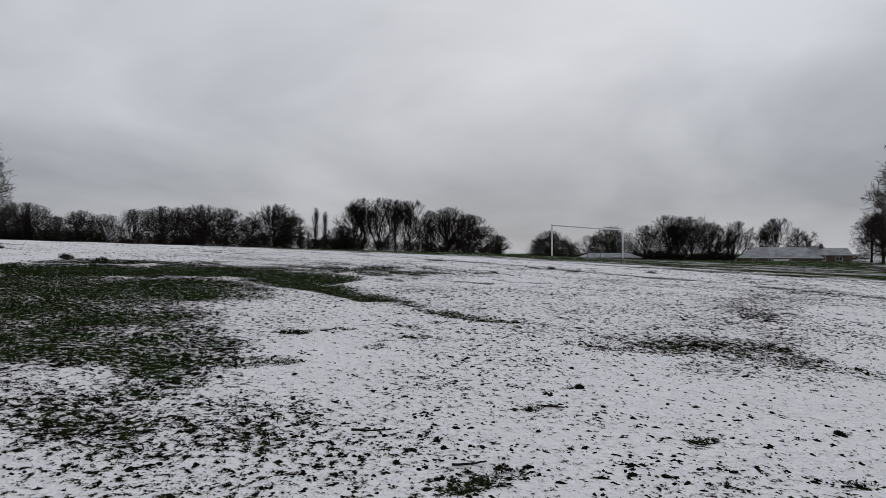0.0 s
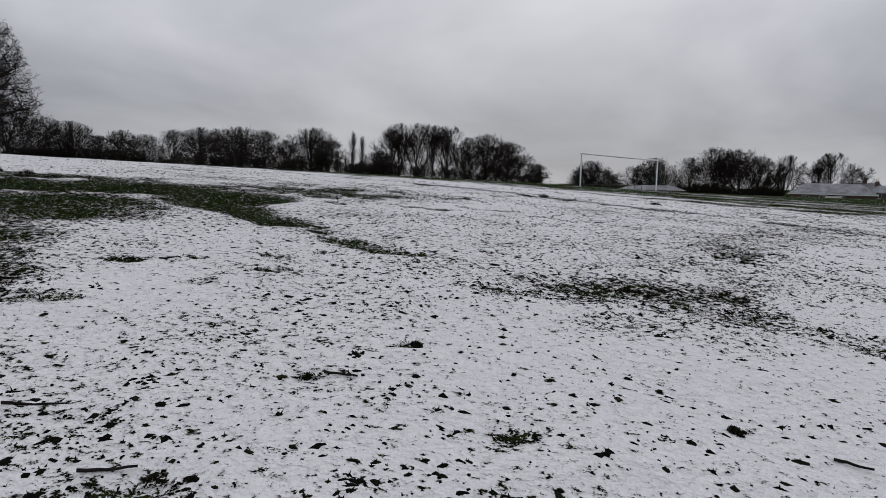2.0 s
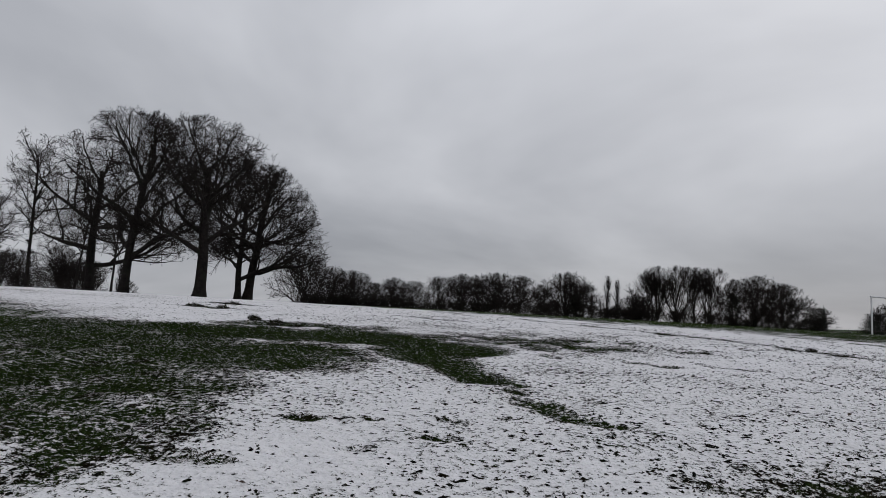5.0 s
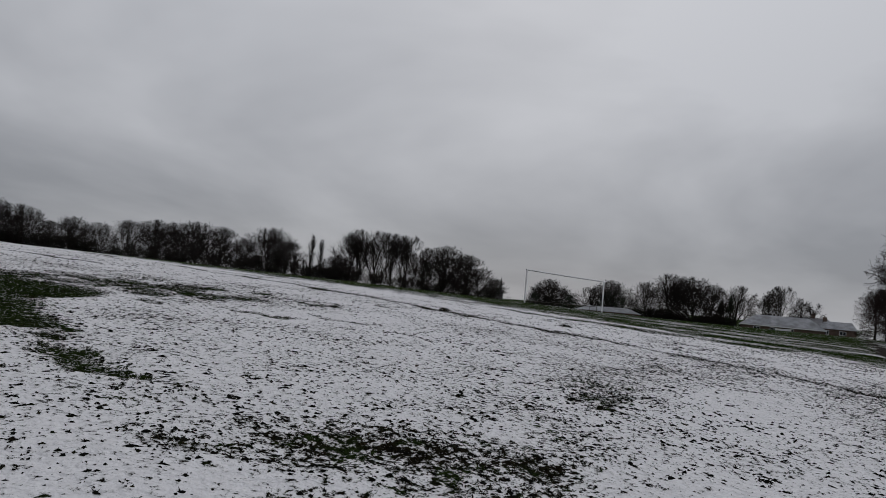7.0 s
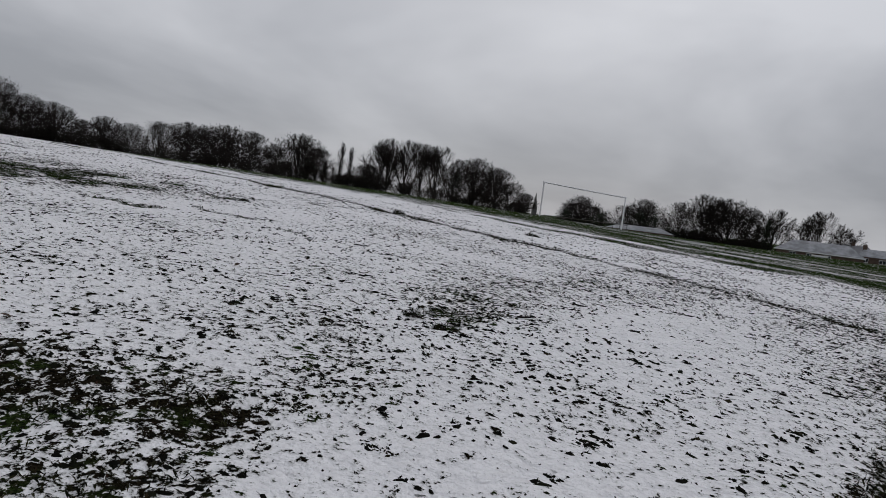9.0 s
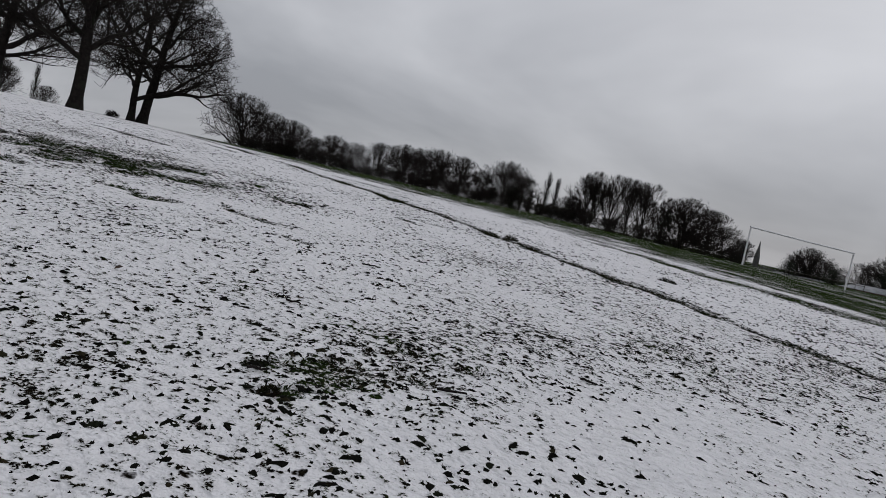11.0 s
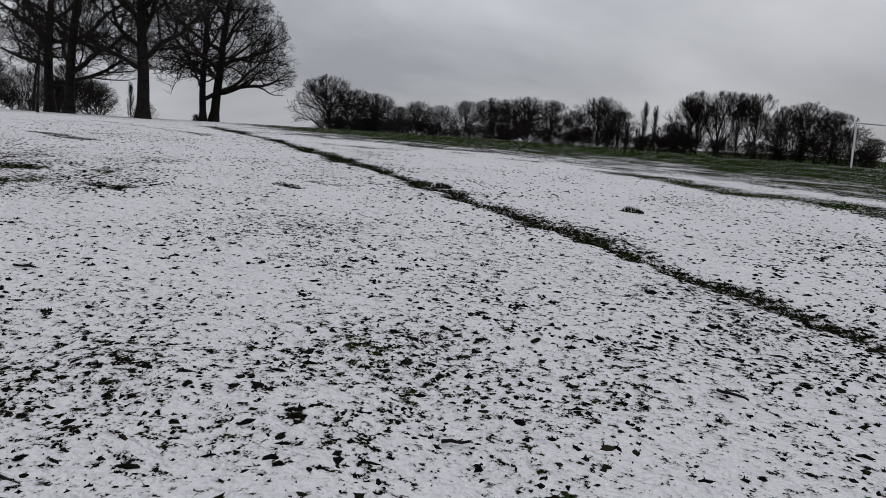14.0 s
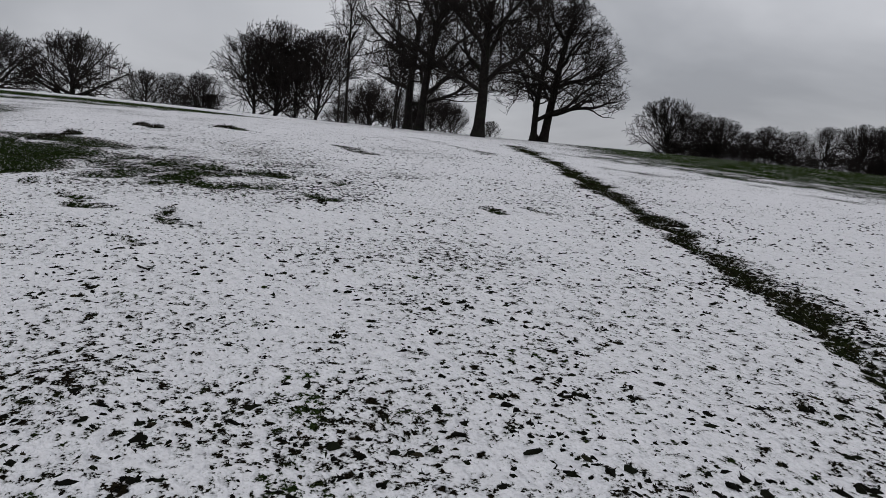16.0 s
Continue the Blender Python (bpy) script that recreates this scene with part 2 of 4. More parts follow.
FENCEWOOD = surface("dark_fence_wood", (0.03, 0.027, 0.024), (0.075, 0.068, 0.06), 2.0, 20.0, 0.9, 0.3, 0.01)


# ---- the lie of the land ----
LX, LY = 45.0, 28.0
SLOPE = (-0.0529, -0.05731, 0.1146, 0.00052, 0.001095, -0.023844, -0.00576, 0.018178)


def land(x, y):
    """Height of the field: rises to a low hill on the left, drops away beyond the far trees."""
    u, v = LX * np.tanh(x / LX), LY * np.tanh(y / LY)
    a = SLOPE
    z = a[0] + a[1] * u + a[2] * v + a[3] * u * u / 10 + a[4] * u * v / 10 + a[5] * v * v / 10 + a[6] * u * u * v / 1000 + a[7] * u * v * v / 1000
    z = z + 0.22 * np.exp(-((x - 11) ** 2 + (y - 57) ** 2) / 400)
    z = z - 0.36 * np.exp(-((x + 33) ** 2 + (y - 38) ** 2) / 350)
    left = 0.5 * (1 - np.tanh((x - 15) / 10))
    z = z - 1.9 * left / (1 + np.exp(-np.clip((y - 120) / 18, -30, 30)))
    return z - 3.2 * (1 - left) / (1 + np.exp(-np.clip((y - 182) / 7, -30, 30)))


# left edge of the footpath, near to far, and its width
EDGE = np.array([(-26, -31.5), (-14, -17.0), (0, -0.1), (3.0, 3.55), (6.14, 7.31), (7.5, 9.42), (8.92, 11.5), (10.9, 14.9), (15.5, 22.6), (25.4, 40.1), (37.2, 60), (60.4, 100), (75, 125)], float)
WIDE = 1.7


def smooth_line(p, step=0.25):
    """A Catmull-Rom line through the points."""
    q = np.vstack([2 * p[0] - p[1], p, 2 * p[-1] - p[-2]])
    out = []
    for i in range(1, len(q) - 2):
        m = max(2, int(np.linalg.norm(q[i + 1] - q[i]) / step))
        t = np.linspace(0, 1, m, endpoint=False)[:, None]
        out.append(0.5 * (2 * q[i] + (q[i + 1] - q[i - 1]) * t + (2 * q[i - 1] - 5 * q[i] + 4 * q[i + 1] - q[i + 2]) * t**2 + (3 * q[i] - q[i - 1] - 3 * q[i + 1] + q[i + 2]) * t**3))
    return np.vstack(out + [p[-1:]])


LINE = smooth_line(EDGE)
TAN = np.gradient(LINE, axis=0)
TAN /= np.linalg.norm(TAN, axis=1)[:, None]
RIGHT = np.stack([TAN[:, 1], -TAN[:, 0]], 1)


def beside_path(x, y):
    """Signed distance from the path's left edge, to the right positive."""
    x, y = np.ravel(x), np.ravel(y)
    coarse = LINE[::4]
    best = np.full(len(x), 1e9)
    out = np.full(len(x), -1e9)
    for i in range(len(coarse) - 1):
        a, d = coarse[i], coarse[i + 1] - coarse[i]
        l2 = d @ d
        t = np.clip(((x - a[0]) * d[0] + (y - a[1]) * d[1]) / l2, 0, 1)
        px, py = x - a[0] - t * d[0], y - a[1] - t * d[1]
        r = np.hypot(px, py)
        side = np.sign(px * d[1] - py * d[0])
        near = r < best
        best[near] = r[near]
        out[near] = (side * r)[near]
    return out


def lattice(seed):
    return np.random.default_rng(seed).random((256, 256))


GRIDS = [lattice(i) for i in range(4)]


def ripple(x, y, scale, which=0):
    """Smooth value noise, 0 to 1, with cells of 1/scale metres."""
    g = GRIDS[which]
    u, v = x * scale + 100.5, y * scale + 71.3
    i, j = np.floor(u).astype(int), np.floor(v).astype(int)
    f, h = u - i, v - j
    f, h = f * f * (3 - 2 * f), h * h * (3 - 2 * h)
    a, b = g[i % 256, j % 256], g[(i + 1) % 256, j % 256]
    c, d = g[i % 256, (j + 1) % 256], g[(i + 1) % 256, (j + 1) % 256]
    return (a * (1 - f) + b * f) * (1 - h) + (c * (1 - f) + d * f) * h


# strips and islands where the grass shows: from x, y to x, y, half width, strength
MEADOW = [(-6.6, 12.6, -5.2, 13.5, 0.6, 0.85), (-2.6, 6.3, -2.0, 5.9, 0.5, 0.6), (-11, 9.3, -4.2, 9.2, 1.9, 0.86), (-7, 10.9, -3.6, 12.0, 0.8, 1.0), (-4.3, 12.6, -2.3, 11.8, 0.7, 1.0), (-2.6, 11.3, -1.1, 9.8, 0.55, 0.95),
          (-11, 6.9, -4.0, 7.4, 1.5, 0.80), (-7, 5.6, -2.5, 5.8, 1.0, 0.78), (-6, 4.2, -1.5, 4.4, 1.0, 0.52), (-3.0, 7.6, -2.2, 6.4, 0.4, 0.6),
          (-1.9, 5.2, -1.5, 4.9, 0.3, 0.55), (-16, 10, -10, 8, 3.0, 0.95)]
STRIPS = [(-1.0, 9.65, -0.45, 9.5, 0.2, 0.72), (-0.35, 9.25, 0.0, 8.85, 0.2, 0.74), (0.1, 8.65, 0.55, 8.38, 0.25, 0.80), (0.7, 8.3, 1.0, 8.15, 0.16, 0.7), (-0.9, 9.5, 1.0, 8.2, 0.4, 0.40), (1.5, 7.4, 2.3, 7.25, 0.2, 0.44), (2.2, 7.3, 3.5, 6.8, 0.56, 0.51), (1.9, 7.6, 3.7, 7.7, 0.5, 0.43), (2.3, 6.4, 3.4, 6.1, 0.45, 0.37), (3.75, 7.9, 3.85, 9.2, 0.4, 0.40), (5.6, 11.4, 6.3, 12.0, 0.5, 0.33), (-1.6, 3.6, -0.2, 4.2, 0.5, 0.42),
          (3.3, 7.0, 4.4, 6.3, 0.36, 0.46), (4.4, 6.2, 4.6, 5.5, 0.25, 0.5), (2.6, 7.6, 3.8, 7.3, 0.3, 0.48), (2.0, 3.42, 2.95, 3.5, 0.16, 0.74),
          (0.0, 3.5, 0.35, 3.68, 0.16, 0.65), (4.3, 10.55, 4.9, 10.9, 0.18, 0.56), (4.5, 10.2, 4.7, 10.3, 0.14, 0.6), (-4.6, 14.0, 0.2, 14.3, 1.0, 0.52), (-5.0, 12.9, -0.6, 12.9, 0.5, 0.50), (-4.5, 13.4, -0.4, 13.6, 0.4, 0.54), (1.5, 7.3, 2.3, 7.4, 0.4, 0.49), (-1.8, 14.05, -0.4, 14.4, 0.3, 0.66), (-2.7, 13.95, -2.2, 14.1, 0.34, 0.78),
          (-1.9, 14.1, -1.5, 14.15, 0.34, 0.84), (-1.1, 13.85, -0.8, 13.9, 0.28, 0.84), (-2.5, 14.6, -2.1, 14.65, 0.28, 0.76), (-1.5, 15.1, -1.0, 15.2, 0.26, 0.78), (-0.4, 14.4, -0.1, 14.45, 0.18, 0.8),
          (-0.3, 13.95, -0.05, 14.05, 0.15, 0.78), (-1.7, 13.1, -1.3, 13.2, 0.16, 0.8), (0.6, 15.0, 0.95, 15.1, 0.12, 0.9), (2.1, 12.6, 2.35, 12.64, 0.08, 0.95), (0.2, 12.55, 0.5, 12.65, 0.12, 0.66),
          (-1.0, 12.2, -0.6, 12.3, 0.14, 0.72), (1.2, 13.2, 1.9, 13.3, 0.14, 0.6), (-3.6, 13.2, -1.0, 13.0, 0.35, 0.50), (-5.4, 13.7, -3.0, 13.6, 0.3, 0.6), (-0.5, 15.75, -0.2, 15.8, 0.12, 0.7),
          (0.1, 13.9, 0.3, 14.0, 0.15, 0.6), (0.7, 12.55, 0.95, 12.65, 0.12, 0.6), (0.2, 10.38, 0.3, 10.42, 0.08, 0.7), (2.3, 8.55, 2.45, 8.6, 0.12, 0.6), (1.9, 17.5, 2.4, 17.5, 0.12, 0.7),
          (1.6, 16.7, 1.9, 16.75, 0.1, 0.7), (4.45, 9.85, 4.6, 10.55, 0.22, 0.50), (4.9, 10.9, 5.35, 10.85, 0.12, 0.52), (5.1, 12.1, 6.4, 14.0, 0.5, 0.40), (4.2, 10.4, 6.0, 12.9, 0.6, 0.44), (3.0, 9.0, 4.7, 10.3, 0.75, 0.40)]
SPOTS = [(-1.6, 7.02, -1.4, 7.06, 0.08, 0.8), (-1.1, 7.25, -0.95, 7.3, 0.05, 0.7), (-0.5, 7.55, -0.35, 7.6, 0.07, 0.66), (-0.35, 7.0, -0.2, 7.05, 0.08, 0.66), (-0.7, 6.5, -0.6, 6.55, 0.08, 0.62), (-0.1, 8.02, 0.0, 8.04, 0.05, 0.8), (-1.75, 5.7, -1.3, 5.8, 0.16, 0.7),
         (2.66, 4.66, 2.68, 4.7, 0.05, 0.6), (1.56, 4.35, 1.66, 4.4, 0.08, 0.7), (2.24, 3.79, 2.3, 3.78, 0.05, 0.9),
         (0.55, 4.82, 0.68, 4.86, 0.05, 0.75), (-1.5, 7.07, -1.42, 7.08, 0.08, 0.8), (1.0, 5.5, 1.1, 5.52, 0.05, 0.7), (0.75, 5.35, 0.85, 5.3, 0.03, 0.7),
         (4.35, 5.0, 4.4, 5.1, 0.06, 0.7), (3.9, 5.3, 4.3, 4.9, 0.2, 0.5), (4.4, 9.5, 4.5, 9.55, 0.06, 0.9), (2.4, 12.7, 2.5, 12.7, 0.1, 0.7)]
# the trodden groove across the slope
GROOVE = [(-16, 31.5), (-8.65, 26.3), (-3.6, 23.1), (-0.4, 20.7), (1.1, 19.8), (2.3, 18.9), (3.1, 18.5), (4.3, 17.7), (5.25, 17.0), (6.05, 16.35), (7.0, 15.6), (7.9, 14.9), (8.65, 13.9), (9.3, 13.2)]
FAR = [(3.5, 26.0, 7.0, 23.6, 0.7, 0.86), (7.0, 23.6, 12, 22.4, 0.9, 0.8), (-2, 31, 9, 26.5, 0.7, 0.5), (9, 26.5, 20, 30, 1.6, 0.62), (3, 36, 16, 29, 0.8, 0.55), (-6, 48, 14, 38, 2.2, 0.7), (-40, 8, -27, 20.5, 3.8, 0.97), (-26.5, 9.5, -23.5, 17.5, 2.0, 0.7),
       (14, 34, 22, 42, 4.0, 0.75), (-14, 25.3, -6, 23.0, 0.3, 0.5), (-11.2, 15.2, -9.6, 15.3, 0.3, 0.8), (-12.5, 17.6, -10.8, 17.5, 0.3, 0.8), (-6.6, 18.9, -5.0, 18.6, 0.25, 0.55)]


def stroke(x, y, s):
    ax, ay, bx, by, w, k = s
    dx, dy = bx - ax, by - ay
    t = np.clip(((x - ax) * dx + (y - ay) * dy) / (dx * dx + dy * dy), 0, 1)
    r = np.hypot(x - ax - t * dx, y - ay - t * dy) / w
    return k / (1 + np.exp(np.clip((r - 1.0) * 5.0, -30, 30)))


def grass_cover(x, y):
    """0: closed snow, 1: open grass."""
    wx = x + 0.5 * (ripple(x, y, 0.9, 1) - 0.5) + 0.22 * (ripple(x, y, 3.1, 2) - 0.5)
    wy = y + 0.5 * (ripple(x, y, 0.9, 2) - 0.5) + 0.22 * (ripple(x, y, 3.1, 3) - 0.5)
    patchy = 0.20 + 0.30 * (ripple(x, y, 0.42, 0) - 0.5) + 0.16 * (ripple(x, y, 1.4, 1) - 0.5) + 0.06 / (1 + np.exp(np.clip((x - 0.2) * 1.8, -30, 30)))
    patchy = patchy * (1 - 0.5 * np.exp(-((x - 2.3) ** 2 + (y - 5.0) ** 2) / 5.0))
    c = patchy * (0.62 + 0.38 * np.exp(-(np.clip(y - 13, 0, None) ** 2) / 50.0)) * (1 + 0.30 / (1 + np.exp(-np.clip((x + y - 13) * 1.2, -30, 30))) * (y < 16))
    out = np.clip(c, 0.02, 1)
    # open turf comes in ragged islands, not in even smears
    blot = 0.55 * ripple(x, y, 2.1, 3) + 0.45 * ripple(x, y, 4.7, 0) - 0.5
    for kinds, torn in ((MEADOW, 0.55), (STRIPS + FAR, 1.0)):
        bare = np.zeros(np.shape(x))
        for s in kinds:
            bare = np.maximum(bare, stroke(wx, wy, s))
        bare = bare + torn * blot * np.clip((bare - 0.40) / 0.12, 0, 1) * np.clip((1.02 - bare) / 0.35, 0, 1)
        out = np.maximum(out, bare)
    for s in SPOTS:
        out = np.maximum(out, stroke(x, y, s))
    gx, gy = x + 0.25 * (ripple(x, y, 2.0, 1) - 0.5), y + 0.42 * (ripple(x, y, 2.6, 3) - 0.5)
    for a, b in zip(GROOVE[:-1], GROOVE[1:]):
        w = 0.16 + 0.05 * math.sin(3 * a[0]) + (0.07 if b[1] > 19 else 0) + max(0, b[1] - 22) * 0.022
        out = np.maximum(out, stroke(gx, gy, (*a, *b, w * (0.85 if a[0] > 6.5 else 1.0), 0.97 if a[0] < 6.5 else 0.9)) * ((0.74 if b[1] < 19 else 0.9) + (0.62 if b[1] < 19 else 0.35) * ripple(x, y, 2.3, 2)))
    for a, b in zip(GROOVE[3:-1], GROOVE[4:]):
        out = np.maximum(out, stroke(wx, wy, (*a, *b, 0.30 + 0.12 * math.sin(5 * a[0]), 0.44)) * (0.4 + ripple(x, y, 0.8, 1)))
    ramp = np.clip((y - 23 + 0.9 * np.clip(x - 4, 0, 10) - 0.9 * np.clip(-9 - x, 0, 60)) / 20, 0, 1)
    streak = 0.38 * ripple(x * 0.25 + y * 0.08, y, 0.5, 2) + 0.26 * ripple(x * 0.5, y * 1.2, 1.0, 3) + 0.2 * ripple(x, y * 1.7, 1.4, 1) + 0.16 * ripple(x * 1.3, y * 2.2, 2.0, 0)
    out = np.maximum(out, 0.96 / (1 + np.exp(-np.clip((1.3 * ramp - streak + 0.04) * 9, -30, 30))))
    out = np.maximum(out, np.clip((y - 33 - 0.4 * np.clip(x - 5, 0, 20) - 8 * ripple(x * 0.2, y, 0.5, 1)) / 10, 0, 1) * np.clip((x + 22) / 10, 0, 1) * (1 - (0.22 + 0.55 * np.clip((x - 8) / 14, 0, 1) * ripple(x * 0.35 + y * 0.1, y, 0.45, 3)) * np.clip((x - 2) / 6, 0, 1)))
    # snow still lies in ragged streaks over the grass towards the path
    lies = np.clip(2.6 * (0.55 * ripple(x * 0.3 + y * 0.1, y * 0.8, 0.5, 3) + 0.45 * ripple(x * 0.6, y * 1.5, 0.9, 0) - 0.40), 0, 1)
    out = out * (1 - 0.62 * lies * np.clip((x - 5) / 8, 0, 1) * np.clip((y - 21) / 6, 0, 1) * np.clip((78 - y) / 20, 0, 1))
    back = np.clip((y - 80) / 12, 0, 1) * np.clip((x + 100) / 30, 0, 1)
    out = np.maximum(out, 0.95 * back)
    d = beside_path(x, y).reshape(np.shape(x))
    edge = 0.52 * np.exp(-(((d + 0.08) / 0.15) ** 2)) + 0.28 * np.exp(-(((d + 0.35) / 0.5) ** 2)) * ripple(x, y, 1.1, 3)
    out = np.where(d < 0.4, np.maximum(out, edge), out)
    side = d - WIDE
    verge = np.clip((side - 0.30 - 0.35 * ripple(x, y, 0.8, 1)) / 0.4, 0, 1) * (0.65 + 0.55 * ripple(x, y, 0.35, 0)) * (1.0 - 0.35 * np.clip((side - 5) / 4, 0, 1))
    out = np.where(d > WIDE * 0.5, np.maximum(np.maximum(out * 0.4, verge), 0.75 * np.exp(-(((d - WIDE - 0.1) / 0.2) ** 2))), out)
    return np.clip(out, 0.0, 1.0)


def trodden(x, y):
    """Where feet have churned the turf to mud: along the groove and at the path's edge."""
    out = np.zeros(np.shape(x))
    for a, b in zip(GROOVE[:-1], GROOVE[1:]):
        out = np.maximum(out, stroke(x, y, (*a, *b, 0.75, 0.95)))
    d = beside_path(x, y).reshape(np.shape(x))
    return np.maximum(out, 0.7 * np.exp(-((d / 0.3) ** 2)))


def ground_height(x, y, fine=True):
    x, y = np.asarray(x, float), np.asarray(y, float)
    z = land(x, y)
    near = np.exp(-((np.hypot(x - 2, y - 10) / 30) ** 2))
    z = z + near * (0.05 * (ripple(x, y, 0.45, 1) - 0.5) + (0.036 * (ripple(x, y, 2.3, 2) - 0.5) + 0.026 * (ripple(x, y, 5.0, 3) - 0.5) if fine else 0))
    return z


def axis(lo, hi, step, end, grow):
    a = [hi]
    s = step
    while a[-1] < end:
        s *= grow
        a.append(a[-1] + s)
    b = [lo]
    s = step
    while b[-1] > -end:
        s *= grow
        b.append(b[-1] - s)
    return np.array(b[::-1] + list(np.arange(lo + step, hi - step / 2, step)) + a)


def build_ground():
    xs, ys = axis(-9.0, 13.0, 0.10, 1500.0, 1.075), axis(1.5, 21.0, 0.10, 1500.0, 1.045)
    X, Y = np.meshgrid(xs, ys)
    x, y = X.ravel(), Y.ravel()
    c = grass_cover(x, y)
    d = beside_path(x, y)
    calm = np.clip(np.abs(np.minimum(d, WIDE - d)) / 0.6, 0, 1)
    z = ground_height(x, y) * calm + ground_height(x, y, False) * (1 - calm)
    rag = 0.08 * (ripple(x, y, 0.9, 1) - 0.5) + 0.025 * (ripple(x, y, 3.0, 1) - 0.5)
    inside = np.minimum(d + rag, WIDE - d + rag)
    # a bare muddy notch beside the path
    inside = np.maximum(inside, 0.24 - np.hypot((x - 5.82) * 0.9, y - 7.18) + 0.2 * (ripple(x, y, 3.0, 2) - 0.5))
    z = z - 0.11 * np.clip((inside + 0.08) / 0.17, 0, 1)
    near = np.exp(-((np.hypot(x - 2, y - 10) / 25) ** 2))
    z = z - near * 0.035 * np.clip((c - 0.45) / 0.4, 0, 1) * (d < 0)
    nx, ny = len(xs), len(ys)
    idx = np.arange(nx * ny).reshape(ny, nx)
    quads = np.stack([idx[:-1, :-1], idx[:-1, 1:], idx[1:, 1:], idx[1:, :-1]], -1).reshape(-1, 4)
    me = bpy.data.meshes.new("ground")
    me.from_pydata(np.stack([x, y, z], 1).tolist(), [], quads.tolist())
    me.attributes.new("cover", "FLOAT", "POINT").data.foreach_set("value", c.astype(np.float32))
    me.attributes.new("mud", "FLOAT", "POINT").data.foreach_set("value", trodden(x, y).astype(np.float32))
    me.polygons.foreach_set("use_smooth", [True] * len(me.polygons))
    me.materials.append(SNOW_TURF)
    tagged(new("ground", me), "sloping park field of grass under thin patchy snow", "ground", kind="structure")


build_ground()


def build_path():
    rows, m = [], 12
    for i in range(len(LINE)):
        for j in range(m):
            o = -0.62 + (WIDE + 0.74) * j / (m - 1)
            p = LINE[i] + RIGHT[i] * o
            camber = 0.02 * max(0.0, 1 - (2 * o / WIDE - 1) ** 2)
            rows.append((p[0], p[1], camber))
    v = np.array(rows)
    z = ground_height(v[:, 0], v[:, 1], False) - 0.058 + v[:, 2] + 0.012 * (ripple(v[:, 0], v[:, 1], 3.0, 1) - 0.5)
    v[:, 2] = z
    n = len(LINE)
    quads = [(i * m + j, i * m + j + 1, (i + 1) * m + j + 1, (i + 1) * m + j) for i in range(n - 1) for j in range(m - 1)]
    me = bpy.data.meshes.new("footpath")
    me.from_pydata(v.tolist(), [], quads)
    me.polygons.foreach_set("use_smooth", [True] * len(quads))
    me.materials.append(TARMAC)
    tagged(new("footpath", me), "dark wet tarmac footpath between snowy verges", "path", kind="structure")


build_path()


# ---- helpers for things ----
def part(name, bm, mat, parent, label="", smooth=False):
    me = bpy.data.meshes.new(name)
    bm.to_mesh(me)
    bm.free()
    me.materials.append(mat)
    if smooth:
        me.polygons.foreach_set("use_smooth", [True] * len(me.polygons))
    ob = new(name, me)
    ob.parent = parent
    return tagged(ob, label) if label else ob


def raw_part(name, verts, faces, mat, parent, label=""):
    me = bpy.data.meshes.new(name)
    me.from_pydata(verts, [], faces)
    me.polygons.foreach_set("use_smooth", [True] * len(me.polygons))
    me.materials.append(mat)
    ob = new(name, me)
    ob.parent = parent
    return tagged(ob, label) if label else ob


def thing(name, m, label, category, group=""):
    ob = new(name)
    ob.matrix_world = m
    return tagged(ob, label, category, group)


def box(bm, x0, y0, z0, x1, y1, z1, bevel=0.0):
    r = bmesh.ops.create_cube(bm, size=1.0)
    bmesh.ops.scale(bm, vec=(x1 - x0, y1 - y0, z1 - z0), verts=r["verts"])
    bmesh.ops.translate(bm, vec=((x0 + x1) / 2, (y0 + y1) / 2, (z0 + z1) / 2), verts=r["verts"])
    if bevel:
        es = list({e for v in r["verts"] for e in v.link_edges})
        bmesh.ops.bevel(bm, geom=es, offset=bevel, segments=2, affect="EDGES")


def tube(verts, faces, pts, radii, sides):
    """Appends a tapered tube along the points."""
    p = np.asarray(pts, float)
    d = p[-1] - p[0]
    d = d / (np.linalg.norm(d) + 1e-9)
    a = np.cross(d, (0.31, 0.77, 0.55))
    a /= np.linalg.norm(a) + 1e-9
    b = np.cross(d, a)
    th = np.arange(sides) * 2 * math.pi / sides
    ring = np.cos(th)[:, None] * a + np.sin(th)[:, None] * b
    v = p[:, None, :] + np.asarray(radii)[:, None, None] * ring[None]
    base = len(verts)
    verts.extend(v.reshape(-1, 3).tolist())
    for i in range(len(p) - 1):
        for j in range(sides):
            k = (j + 1) % sides
            faces.append((base + i * sides + j, base + i * sides + k, base + (i + 1) * sides + k, base + (i + 1) * sides + j))


# ---- bare winter trees ----
class Form:
    """The habit of a tree: an egg-shaped outline and how it branches."""

    def __init__(self, height, radius, low, fork, trunk, kids, spread=1.0, rise=0.06, thin=0.014, wobble=0.22, stems=1, lean=0.0, ratio=0.62, droop=0.0, toward=None, tier=False, limb=0.66, bend=0.0):
        self.tall_kind = len(kids) > 4
        self.toward, self.tier, self.limb, self.bend = toward, tier, limb, bend
        self.h, self.r, self.low, self.fork, self.trunk, self.kids = height, radius, low, fork, trunk, kids
        self.spread, self.rise, self.thin, self.wobble, self.stems, self.lean, self.ratio, self.droop = spread, rise, thin, wobble, stems, lean, ratio, droop


